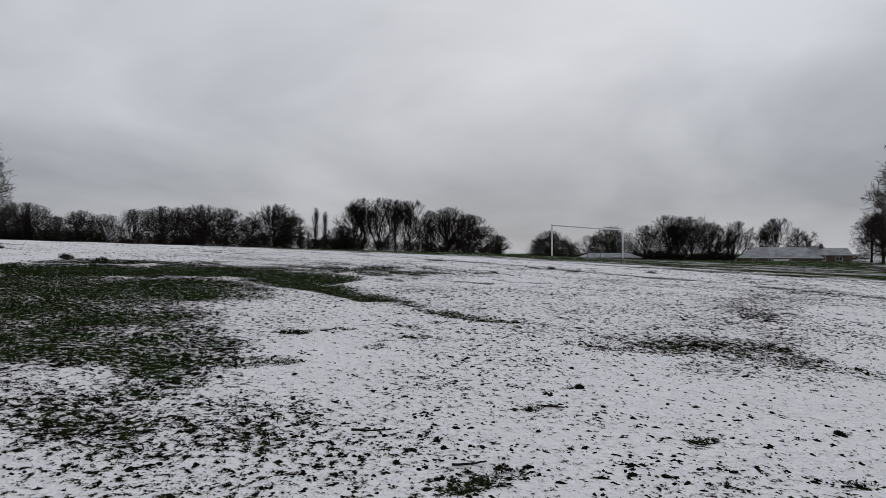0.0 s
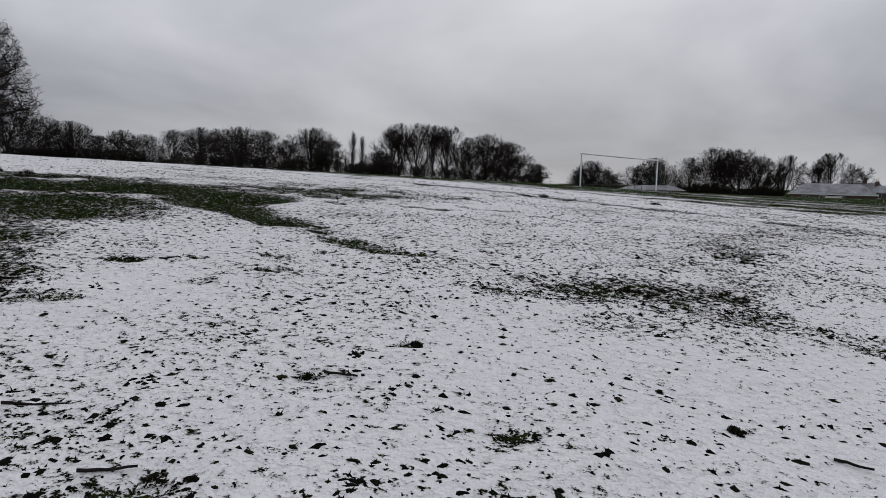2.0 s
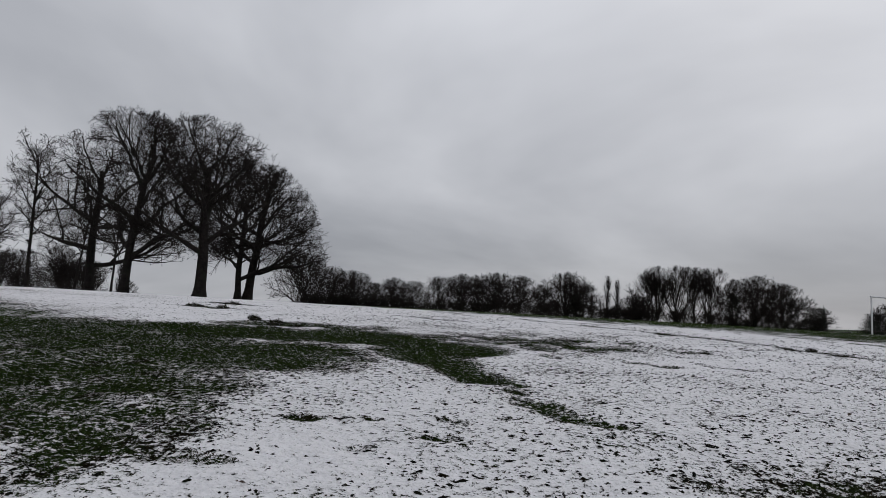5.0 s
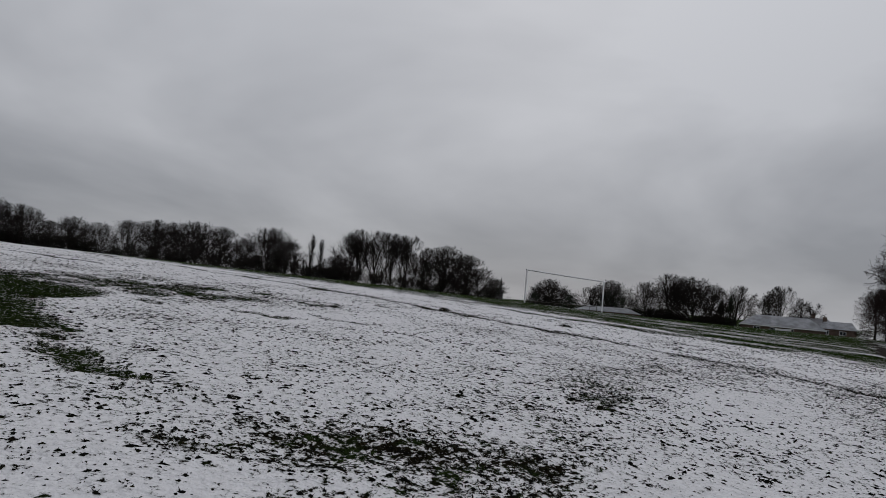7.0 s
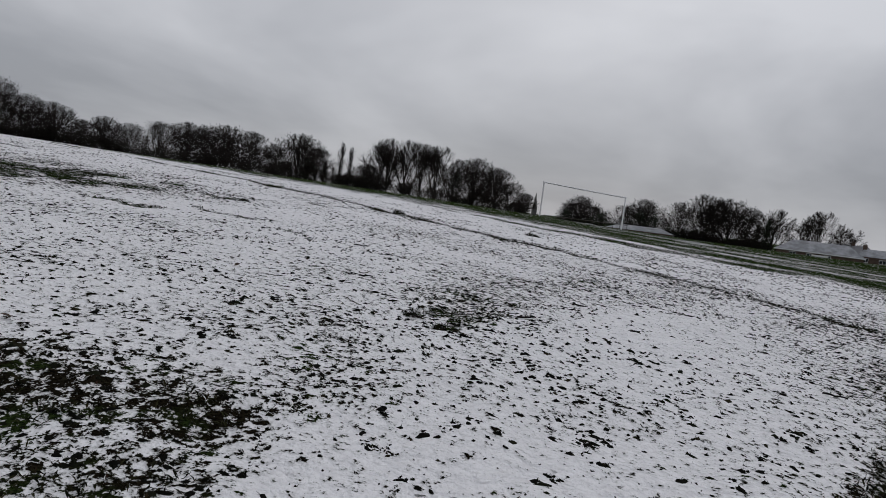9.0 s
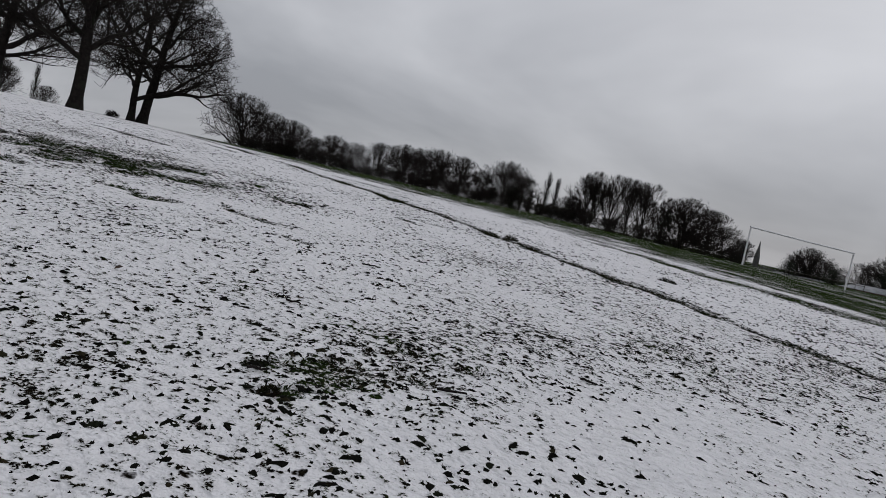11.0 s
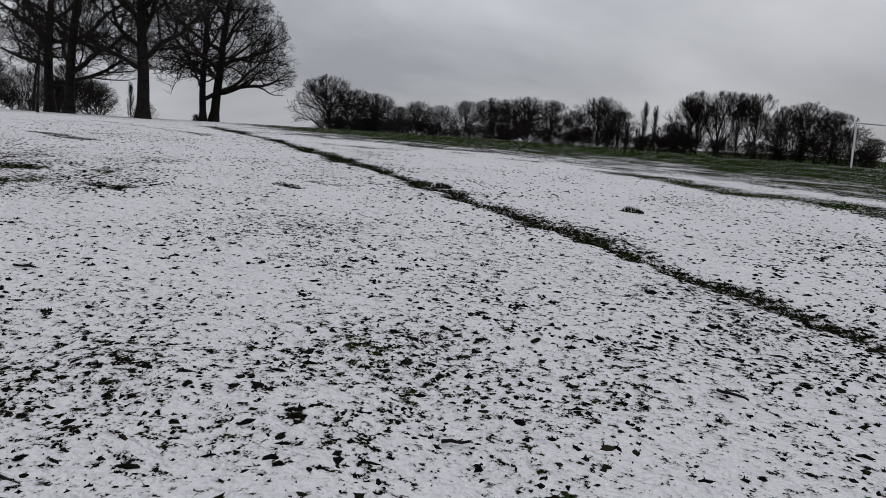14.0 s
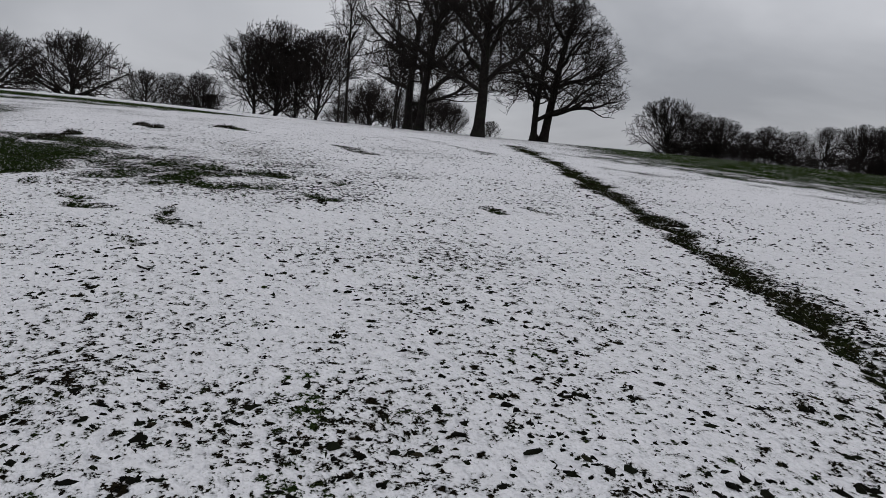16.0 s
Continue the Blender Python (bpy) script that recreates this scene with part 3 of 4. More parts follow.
def grow(f, seed):
    rnd = np.random.default_rng(seed)
    cz, rz = (f.h + f.low) / 2, (f.h - f.low) / 2
    c, s = np.array([0, 0, cz]), np.array([f.r, f.r, rz])
    lump = rnd.uniform(0.86, 1.04, 24) if len(f.kids) > 4 else rnd.uniform(0.72, 1.12, 24)
    turn0 = rnd.uniform(0, 6.28)
    out = []

    def reach(p, d):
        q, e = (p - c) / s, d / s
        a, b, g = e @ e, q @ e, q @ q - 1
        disc = b * b - a * g
        if g > 0 or disc < 0:
            return 0.25
        t = (-b + math.sqrt(disc)) / a
        hit = p + t * d
        return t * lump[int((math.atan2(hit[1], hit[0]) / 6.2832 + 0.5) * 8) % 8 + 8 * int(2.99 * np.clip((hit[2] - f.low) / (f.h - f.low), 0, 1))]

    def branch(p, d, length, r, level):
        n = (7, 6, 4, 3, 2, 1)[level] if level < len(f.kids) else 1
        pts, rad, dirs = [p], [r], [d]
        if f.bend:
            n = (9, 9, 6, 4, 2, 1)[level]
            sway = np.cross(d, rnd.normal(0, 1, 3))
            sway *= f.bend * rnd.uniform(0.6, 1.3) / (np.linalg.norm(sway) + 1e-9)
            phase, pace = rnd.uniform(0, 6.28), rnd.uniform(1.2, 2.2)
        end = max(f.thin * 0.7, r * (0.5, 0.3, 0.3, 0.35, 0.5, 0.6)[level])
        for i in range(n):
            d = d + rnd.normal(0, f.wobble * (0.35, 0.8, 1, 1, 0.9, 0.8)[level] / math.sqrt(n) * 1.4, 3)
            if f.bend:
                d = d + sway * math.sin(phase + pace * i) * (0.16, 1.0, 0.8, 0.3, 0.0, 0.0)[level]
            d[2] += (f.rise if level else 0.02) * (1.0 if level < 3 else 0.6) - f.droop * (level >= 2)
            d = d / np.linalg.norm(d)
            p = p + d * length / n
            pts.append(p)
            dirs.append(d)
            if level and f.tall_kind and p[2] < 0.14 * f.h and i:
                rad.append(max(f.thin * 0.7, end))
                break
            rad.append(r + (end - r) * (i + 1) / n)
        n = len(pts) - 1
        out.append((level, pts, rad))
        if level >= len(f.kids):
            return
        count = f.kids[level]
        if level == 1 and len(f.kids) < 5 and not f.tier:
            count = count * np.clip(length / (0.5 * f.h), 0.3, 1.5)
        count = max(1, int(round(count * rnd.uniform(0.8, 1.2) * min(1, (length / 1.2) ** 0.5 if level > 1 else 1))))
        for j in range(count):
            t = (f.fork + (1 - f.fork) * (j + rnd.random()) / count) if level == 0 else (0.18 if len(f.kids) > 4 else 0.04) + (0.82 if len(f.kids) > 4 else 0.96) * (j + rnd.random()) / count
            t = min(t, 0.999)
            i = int(t * n)
            w = t * n - i
            at, dd = pts[i] * (1 - w) + pts[i + 1] * w, dirs[i + 1]
            side = np.cross(dd, rnd.normal(0, 1, 3))
            side /= np.linalg.norm(side) + 1e-9
            ang = f.spread * rnd.uniform(0.6, 1.25) * (1.0 if level else 1.15 - 0.6 * (t - f.fork) / (1 - f.fork + 1e-6))
            nd = dd * math.cos(ang) + side * math.sin(ang)
            if level == 0:
                side = np.array([math.cos(turn0 + 2.4 * j), math.sin(turn0 + 2.4 * j), 0])
                ang = (1.45 - (1.05 if len(f.kids) > 4 or f.tier else 1.3) * (t - f.fork) / (1 - f.fork + 1e-6)) * f.spread * rnd.uniform(0.85, 1.12)
                nd = np.array([0, 0, 1]) * math.cos(ang) + side * math.sin(ang)
            nd /= np.linalg.norm(nd)
            if len(f.kids) > 4 and at[2] < 0.32 * f.h and nd[2] < 0:
                nd[2] *= -0.6
            far = reach(at, nd)
            want = far * rnd.uniform(0.85, 1.0) if level == 0 else min(far * rnd.uniform(0.85, 1.05), length * f.ratio * rnd.uniform(0.7, 1.2) * (1.15 - 0.5 * t))
            rr = rad[i] * (f.limb if level == 0 else 0.58) * rnd.uniform(0.8, 1.1)
            if f.tall_kind and level > 1:
                want = min(want, 4.0 if level == 2 else 2.0)
            branch(at, nd, max(want, 0.25), max(rr, f.thin), level + 1)

    for k in range(f.stems):
        a = rnd.uniform(0, 6.28) + 6.28 * k / f.stems
        if f.toward is not None:
            a = f.toward + (0.9 if k else -0.3)
        tilt = f.lean if f.stems == 1 else f.lean + 0.10
        if f.toward is not None:
            tilt = f.lean * (1.5 if k == 0 else 0.3)
        d = np.array([math.cos(a) * tilt, math.sin(a) * tilt, 1.0])
        off = np.array([math.cos(a), math.sin(a), 0]) * f.trunk * (1.1 if f.stems > 1 else 0)
        if f.toward is not None:
            off = off * (1 if k == 0 else -1.3)
        branch(off + (0, 0, -0.3), d / np.linalg.norm(d), f.h * (0.80 if len(f.kids) > 4 or f.tier else 0.5) * rnd.uniform(0.92, 1.0), f.trunk * (1 if k == 0 else 0.75), 0)
    return out


def make_tree(f, seed, m, label, group="", twig=TWIG, name="tree"):
    ob = thing(name, m, label, "tree" if name == "tree" else name, group)
    tv, tf, cv, cf = [], [], [], []
    for level, pts, rad in grow(f, seed):
        if level == 0:
            rad = list(rad)
            rad[0] *= 1.45
        if level < 2:
            tube(tv, tf, pts, rad, 8 if level == 0 else 5)
        else:
            tube(cv, cf, pts, rad, 4 if level == 2 else 3)
    raw_part("trunk", tv, tf, BARK, ob)
    raw_part("crown", cv, cf, twig, ob)
    return ob


def make_evergreen(height, radius, seed, m, label, group="", cone=False, count=2600):
    rnd = np.random.default_rng(seed)
    ob = thing("evergreen_tree", m, label, "tree", group)
    tv, tf, cv, cf = [], [], [], []
    tube(tv, tf, [(0, 0, -0.3), (0, 0, height * 0.5), (0, 0, height * 0.95)], [height * 0.03, height * 0.02, 0.03], 6)
    hubs = []
    for i in range(60):
        z = rnd.uniform(0.1, 1.0)
        w = (1 - z) ** 0.8 if cone else math.sqrt(max(0.02, 1 - (2 * z - 0.95) ** 2)) * 0.95
        a = rnd.uniform(0, 6.28)
        r = radius * w * math.sqrt(rnd.random()) * rnd.uniform(0.8, 1.08)
        hubs.append((r * math.cos(a), r * math.sin(a), z * height))
        tube(tv, tf, [(0, 0, z * height * 0.8), hubs[-1]], [0.05, 0.03], 3)
    for i in range(count):
        h = np.array(hubs[i % 60]) + rnd.normal(0, radius * 0.17, 3)
        a, b = rnd.normal(0, 1, 3), rnd.normal(0, 1, 3)
        a, b = a / np.linalg.norm(a) * 0.16, b / np.linalg.norm(b) * 0.10
        k = len(cv)
        cv.extend([tuple(h), tuple(h + a + b), tuple(h + 2 * a), tuple(h + a - b)])
        cf.append((k, k + 1, k + 2, k + 3))
    raw_part("trunk", tv, tf, BARK, ob)
    raw_part("crown", cv, cf, LEAFDARK, ob)
    return ob


def spot(x, y, turn=0.0, size=1.0, tall=1.0, sink=0.0):
    z = float(ground_height(x, y, False)) - sink
    return pose(x, y, z, 0, 0, turn) @ Matrix.Diagonal((size, size, size * tall, 1))


def polar(az, dist):
    return dist * math.sin(radians(az)), dist * math.cos(radians(az))


def behind(az, dist):
    """A bearing from the end of the walk."""
    return 8.33 + dist * math.sin(radians(az)), 11.66 + dist * math.cos(radians(az))


def stand_behind(ob, az, dist, turn, size=1.0, tall=1.0):
    return copy_thing(ob, spot(*behind(az, dist), turn, size, tall))


# the clump of tall trees on the hill
BIG = dict(kids=(12, 8, 6, 4, 3), thin=0.017, ratio=0.68, wobble=0.22, bend=0.24)
TWIN = dict(BIG, kids=(10, 8, 6, 4, 3))
make_tree(Form(17.0, 9.6, -3.0, 0.20, 0.50, spread=1.05, rise=0.04, **dict(BIG, kids=(10, 7, 6, 4, 3))), 16, spot(-61.4, 53.0), "tall bare tree with a broad domed crown on the hill", "clump of tall trees")
make_tree(Form(17.3, 7.8, -2.0, 0.26, 0.44, spread=0.9, rise=0.05, lean=0.05, toward=1.1, **dict(BIG, kids=(10, 7, 6, 4, 3))), 12, spot(-50.6, 47.9), "tall bare park tree with steep forking limbs on the hill", "clump of tall trees")
make_tree(Form(16.4, 8.0, -1.0, 0.30, 0.56, spread=1.0, rise=0.05, lean=0.04, toward=1.1, **BIG), 13, spot(-43.3, 49.7), "tall bare tree with a stout dark trunk on the hill", "clump of tall trees")
make_tree(Form(15.4, 9.2, -5.0, 0.20, 0.50, spread=1.08, rise=0.035, stems=2, lean=0.12, toward=0.84, **TWIN), 24, spot(-48.8, 61.7), "twin-stemmed bare park tree with a low spreading crown", "clump of tall trees")
SLIM = Form(15, 2.6, 4.0, 0.3, 0.16, (14, 6, 5, 3), spread=0.8, rise=0.05, thin=0.016, tier=True)
slim = make_tree(SLIM, 21, spot(-56.8, 43.0), "slim bare tree with short side branches", "clump of tall trees")
copy_thing(slim, spot(-44.8, 41.7, 140, 0.62))
copy_thing(slim, spot(*behind(-60.4, 80), 80, 0.8))
copy_thing(slim, spot(*behind(-64.9, 84), 190, 0.75))

# forms of the trees farther off
ROUND = [make_tree(Form(10.8 + i, 8.2 + 0.4 * i, -5.0, 0.03, 0.25, (11, 6, 5, 3), spread=(0.8, 0.95, 0.7)[i], rise=0.13, thin=0.030, ratio=0.72, wobble=0.26), 30 + i, spot(*p, 0, (1.2, 1.0, 1.0)[i]), "bare round-headed tree in the far treeline", "far treeline")
         for i, p in enumerate([polar(-13.65, 186), polar(-20.5, 188), polar(2.0, 190)])]
TALL = [make_tree(Form(16, 7.6, -6.0, 0.05, 0.27, (11, 6, 5, 3), spread=0.55, rise=0.10, thin=0.034, ratio=0.7), 40 + i, spot(*p), "tall bare tree with upswept branches in the far treeline", "far treeline")
        for i, p in enumerate([polar(-6.6, 192), polar(-3.9, 190)])]
POPLAR = make_tree(Form(13.0, 1.7, -1.5, 0.06, 0.15, (22, 5, 3), spread=0.36, rise=0.22, thin=0.026, tier=True), 50, spot(*polar(-10.4, 190)), "narrow bare poplar in the far treeline", "far treeline")
SCRUB = [make_tree(Form(4.2, 4.6, -3.0, 0.03, 0.10, (5, 4, 4, 2), spread=0.95, rise=0.07, thin=0.036, stems=2, ratio=0.75), 60 + i, spot(*p), "bare tangled scrub bush under the far treeline", "far scrub", name="bush")
         for i, p in enumerate([polar(-18, 183), polar(-9, 184)])]
BIRCH = make_tree(Form(13.6, 4.6, -2.5, 0.18, 0.18, (12, 7, 5, 3), spread=0.8, rise=0.03, thin=0.028, droop=0.06, tier=True), 70, spot(*polar(24.3, 228)), "bare birch with fine drooping twigs behind the low houses", "trees by the houses")


def stand(ob, az, dist, turn, size=1.0, tall=1.0):
    return copy_thing(ob, spot(*polar(az, dist), turn, size, tall))


# left treeline, by bearing: which form, how far, size, height
rng = np.random.default_rng(5)
for az, k, size, tall in ((-34.6, 0, 1.1, 0.98), (-32.4, 1, 0.92, 1.0), (-30.9, 0, 0.80, 0.95), (-29.2, 2, 0.6, 1.0), (-27.6, 0, 0.66, 1.0), (-25.9, 1, 0.72, 1.0),
                          (-24.1, 2, 0.72, 1.05), (-21.9, 0, 0.82, 1.0), (-19.0, 0, 0.84, 1.0), (-17.4, 2, 0.78, 1.08), (-15.4, 1, 0.8, 0.9), (-12.4, 2, 0.85, 1.0), (-8.2, 0, 0.7, 0.9),
                          (0.4, 0, 1.06, 1.0), (3.2, 1, 0.88, 0.95), (4.4, 2, 0.6, 1.0)):
    stand(ROUND[k], az, 188 + rng.uniform(-6, 10), rng.uniform(0, 360), size * (1.15 if az < -15 else 1.0), tall)
for az, k, size in ((-5.3, 0, 1.04), (-2.6, 1, 1.0), (-1.4, 0, 0.86), (-7.4, 1, 0.9)):
    stand(TALL[k], az, 194 + rng.uniform(-4, 6), rng.uniform(0, 360), size)
stand(POPLAR, -9.55, 191, 120, 0.93)
stand(POPLAR, -11.6, 193, 40, 0.62)
stand(POPLAR, -10.9, 195, 200, 0.5)
for az in np.arange(-34.5, 4.8, 1.2):
    stand(SCRUB[int(rng.integers(2))], float(az + rng.uniform(-0.4, 0.4)), 182 + rng.uniform(-4, 8), rng.uniform(0, 360), rng.uniform(0.95, 1.4), rng.uniform(0.85, 1.15))

# right treeline beyond the low houses
for az, k, size, tall in ((7.9, 1, 0.62, 1.0), (8.8, 0, 0.74, 1.0), (9.9, 2, 0.6, 1.0), (12.0, 1, 0.74, 1.0), (13.6, 0, 0.84, 1.0), (16.2, 1, 0.95, 1.0), (18.0, 2, 1.0, 1.1), (19.7, 0, 1.0, 1.05), (20.9, 1, 0.96, 1.05)):
    stand(ROUND[k], az, 232 + rng.uniform(-5, 6), rng.uniform(0, 360), size * 1.2, tall)
stand(TALL[0], 22.7, 238, 30, 0.95)
stand(TALL[1], 18.2, 238, 200, 0.88)
stand(TALL[1], 25.7, 240, 90, 1.0)
stand(BIRCH, 26.8, 230, 70, 0.98)
stand(BIRCH, 27.7, 233, 170, 0.9)
stand(BIRCH, 25.0, 236, 250, 0.9)
for az in np.arange(15.5, 23.0, 1.1):
    stand(SCRUB[int(rng.integers(2))], float(az), 226 + rng.uniform(-4, 4), rng.uniform(0, 360), rng.uniform(1.0, 1.4))
holly = make_evergreen(8.5, 3.4, 80, spot(*polar(13.3, 226)), "dark evergreen tree beside the low houses", "dark evergreens")
for az, d, size, tall in ((14.4, 226, 0.95, 1.0), (7.6, 226, 0.85, 0.85), (10.4, 224, 0.95, 0.85), (11.3, 228, 0.6, 0.8), (15.4, 226, 0.7, 0.9), (6.6, 236, 0.42, 0.7), (6.0, 236, 0.32, 0.7), (8.5, 238, 0.8, 0.8), (9.4, 238, 0.75, 0.8), (12.4, 236, 0.75, 0.85), (17.2, 228, 0.7, 0.9), (-1.0, 189, 0.75, 1.35), (20.2, 228, 0.6, 0.9), (-12.9, 185, 0.85, 0.95)):
    stand(holly, az, d, rng.uniform(0, 360), size, tall)
fir = make_evergreen(10.5, 2.2, 81, spot(*polar(22.3, 224)), "dark narrow conifer beside the low houses", "dark evergreens", cone=True)
stand(fir, 21.6, 236, 60, 0.9)

# big drooping trees along the right of the path
BEECH = Form(18.5, 8.6, -2.5, 0.11, 0.42, (20, 8, 7, 4), spread=0.95, rise=0.06, thin=0.024, droop=0.07, ratio=0.58, wobble=0.2, tier=True, limb=0.42)
beech = make_tree(BEECH, 90, spot(*polar(36.3, 100)), "large bare beech with low drooping branches beside the path", "trees beside the path", REDTWIG)
beech_b = make_tree(BEECH, 91, spot(*polar(34.4, 112), 0, 0.84), "large bare beech with low drooping branches beside the path", "trees beside the path", REDTWIG)
for k, az, d, size in ((0, 33.2, 128, 0.72), (1, 32.3, 146, 0.62), (0, 38.6, 92, 1.0), (1, 41.2, 86, 1.0), (0, 31.6, 160, 0.5), (1, 44.5, 80, 1.0), (0, 36.0, 122, 0.84)):
    stand((beech, beech_b)[k], az, d, rng.uniform(0, 360), size)

# copses and lone trees behind the hill
OAK = make_tree(Form(9.2, 8.4, -6.0, 0.05, 0.4, (12, 7, 6, 3), spread=0.95, rise=0.03, thin=0.03, ratio=0.7), 100, spot(*behind(-84.0, 112)), "low broad bare tree on the hill", "trees behind the hill")
stand_behind(OAK, -88.6, 108, 60, 0.85)
stand_behind(OAK, -79.2, 130, 160, 0.6, 1.15)
stand_behind(OAK, -75.2, 124, 250, 0.6, 1.2)
stand_behind(OAK, -91.5, 120, 10, 0.9)
for az, d, size, k in ((-71.4, 96, 0.90, 1), (-69.8, 95, 0.95, 0), (-68.3, 97, 0.9, 1), (-66.7, 96, 0.95, 2)):
    stand_behind(ROUND[k], az, d, rng.uniform(0, 360), size)
for az, d, size, k in ((-62.5, 150, 0.8, 0), (-60.0, 150, 0.75, 1), (-57.5, 150, 0.8, 2), (-55.8, 155, 0.62, 0), (-77.3, 140, 0.6, 1), (-52.6, 170, 0.42, 2), (-64.6, 118, 0.46, 1), (-62.6, 114, 0.46, 2), (-58.4, 120, 0.45, 0), (-56.6, 122, 0.5, 1)):
    stand_behind(ROUND[k], az, d, rng.uniform(0, 360), size)
stand_behind(POPLAR, -53.6, 150, 0, 0.62)
for az in (-76.5, -74.8, -68.2, -65.2, -63.5, -61.2, -58.8, -49.0):
    stand_behind(SCRUB[int(rng.integers(2))], az, 120 + rng.uniform(-5, 20), rng.uniform(0, 360), 0.8 if az < -50 else 0.4)


# ---- football goal ----
def goal():
    ax, ay, bx, by = 8.6, 55.0, 15.2, 58.9
    turn = math.degrees(math.atan2(by - ay, bx - ax))
    w = math.hypot(bx - ax, by - ay)
    za, zb = float(ground_height(ax, ay, False)), float(ground_height(bx, by, False))
    base = min(za, zb)
    ta, tb = za + 2.44 - base, zb + 2.44 - base
    ob = thing("football_goal", pose(ax, ay, base, 0, 0, turn), "white steel football goal frame without a net on the field", "goal")
    for x, z, top in ((0, za - base, ta), (w, zb - base, tb)):
        v, f = [], []
        tube(v, f, [(x, 0, z - 0.2), (x, 0, z + 1), (x, 0, top)], [0.052, 0.052, 0.052], 12)
        raw_part("post", v, f, WHITEPAINT, ob)
    v, f = [], []
    tube(v, f, [(-0.05, 0, ta), (w / 2, 0, (ta + tb) / 2 - 0.02), (w + 0.05, 0, tb)], [0.052, 0.052, 0.052], 12)
    raw_part("crossbar", v, f, WHITEPAINT, ob)


goal()


# ---- houses beyond the field ----
def roof_mesh(w, d, eave, ridge, hip, over=0.35):
    """A hipped roof with closed underside."""
    bm = bmesh.new()
    a = [bm.verts.new(p) for p in ((-w / 2 - over, -d / 2 - over, eave), (w / 2 + over, -d / 2 - over, eave), (w / 2 + over, d / 2 + over, eave), (-w / 2 - over, d / 2 + over, eave))]
    b = [bm.verts.new((-w / 2 + hip, 0, ridge)), bm.verts.new((w / 2 - hip, 0, ridge))]
    for q in ((a[0], a[1], b[1], b[0]), (a[2], a[3], b[0], b[1]), (a[1], a[2], b[1]), (a[3], a[0], b[0]), tuple(reversed(a))):
        bm.faces.new(q)
    return bm


def house(az, dist, w, d, wall_h, ridge_h, hip, label, roof, windows, turn=0.0, chimneys=(), fascia=False):
    x, y = polar(az, dist)
    z = float(ground_height(x, y, False))
    ob = thing("house", pose(x, y, z - 0.1, 0, 0, -az + turn), label, "house", "low houses")
    bm = bmesh.new()
    box(bm, -w / 2, -d / 2, -0.5, w / 2, d / 2, wall_h)
    part("wall", bm, BRICK, ob)
    rf = part("roof", roof_mesh(w, d, wall_h + 0.004, ridge_h, hip), roof, ob)
    if fascia:
        bm = bmesh.new()
        box(bm, -w / 2 - 0.37, -d / 2 - 0.40, wall_h - 0.22, w / 2 + 0.37, -d / 2 - 0.36, wall_h)
        part("fascia", bm, TRIM, ob)
    for cx, cz in chimneys:
        bm = bmesh.new()
        box(bm, cx - 0.5, -0.35, ridge_h - 0.8, cx + 0.5, 0.35, ridge_h + cz, 0.03)
        box(bm, cx - 0.58, -0.43, ridge_h + cz, cx + 0.58, 0.43, ridge_h + cz + 0.12)
        part("chimney", bm, BRICK, rf)
        for k in (-0.2, 0.2):
            v, f = [], []
            tube(v, f, [(cx + k, 0, ridge_h + cz + 0.1), (cx + k, 0, ridge_h + cz + 0.45)], [0.11, 0.09], 8)
            raw_part("chimney_pot", v, f, BRICK, rf)
    for wx, wz, ww, wh in windows:
        bm = bmesh.new()
        fr = 0.09
        wz = min(wz, wall_h - wh - 0.4)
        box(bm, wx - ww / 2, -d / 2 - 0.03, wz, wx + ww / 2, -d / 2 + 0.02, wz + fr)
        box(bm, wx - ww / 2, -d / 2 - 0.03, wz + wh - fr, wx + ww / 2, -d / 2 + 0.02, wz + wh)
        for e in (-ww / 2, -fr / 2, ww / 2 - fr):
            box(bm, wx + e, -d / 2 - 0.027, wz + fr, wx + e + fr, -d / 2 + 0.02, wz + wh - fr)
        win = part("window", bm, TRIM, ob, "white-framed window")
        bm = bmesh.new()
        box(bm, wx - ww / 2 + fr, -d / 2 - 0.012, wz + fr, wx + ww / 2 - fr, -d / 2 - 0.004, wz + wh - fr)
        part("pane", bm, GLASS, win)
    return ob


def level(az, dist, el):
    """Height above the house's ground at which a bearing's elevation is reached from eye level 1.5."""
    x, y = polar(az, dist)
    return 1.5 + dist * math.tan(radians(el)) - float(ground_height(x, y, False)) + 0.1


house(13.4, 222, 19.0, 9.0, level(13.4, 218, -0.5), level(13.4, 222, -0.14), 3.6, "long low building with thin snow on its hipped roof", SNOWROOF, [(-6, 2.6, 1.6, 0.9), (0, 2.6, 1.6, 0.9), (6, 2.6, 1.6, 0.9)])
house(8.3, 232, 17.5, 9.0, level(8.3, 228, -0.62), level(8.3, 232, -0.42), 3.2, "long low building with a snow-dusted hipped roof behind a fence", SNOWROOF, [(-5, 1.4, 1.6, 0.9), (0, 1.4, 1.6, 0.9), (5, 1.4, 1.6, 0.9)])
house(25.8, 214, 20.0, 10.0, level(25.8, 209, -0.34), level(25.8, 214, 0.30), 3.5, "broad low hall with thin snow on its hipped roof", SNOWROOF, [(-6, 3.0, 1.6, 1.0), (-2, 3.0, 1.6, 1.0), (2, 3.0, 1.6, 1.0)], fascia=True)
house(27.6, 232, 12.0, 8.0, level(27.6, 228, -0.1), level(27.6, 232, 0.40), 2.0, "house with a grey tiled roof and a chimney", SLATE, [(-3, 3.0, 1.4, 1.1)], chimneys=((0.5, 0.9),))
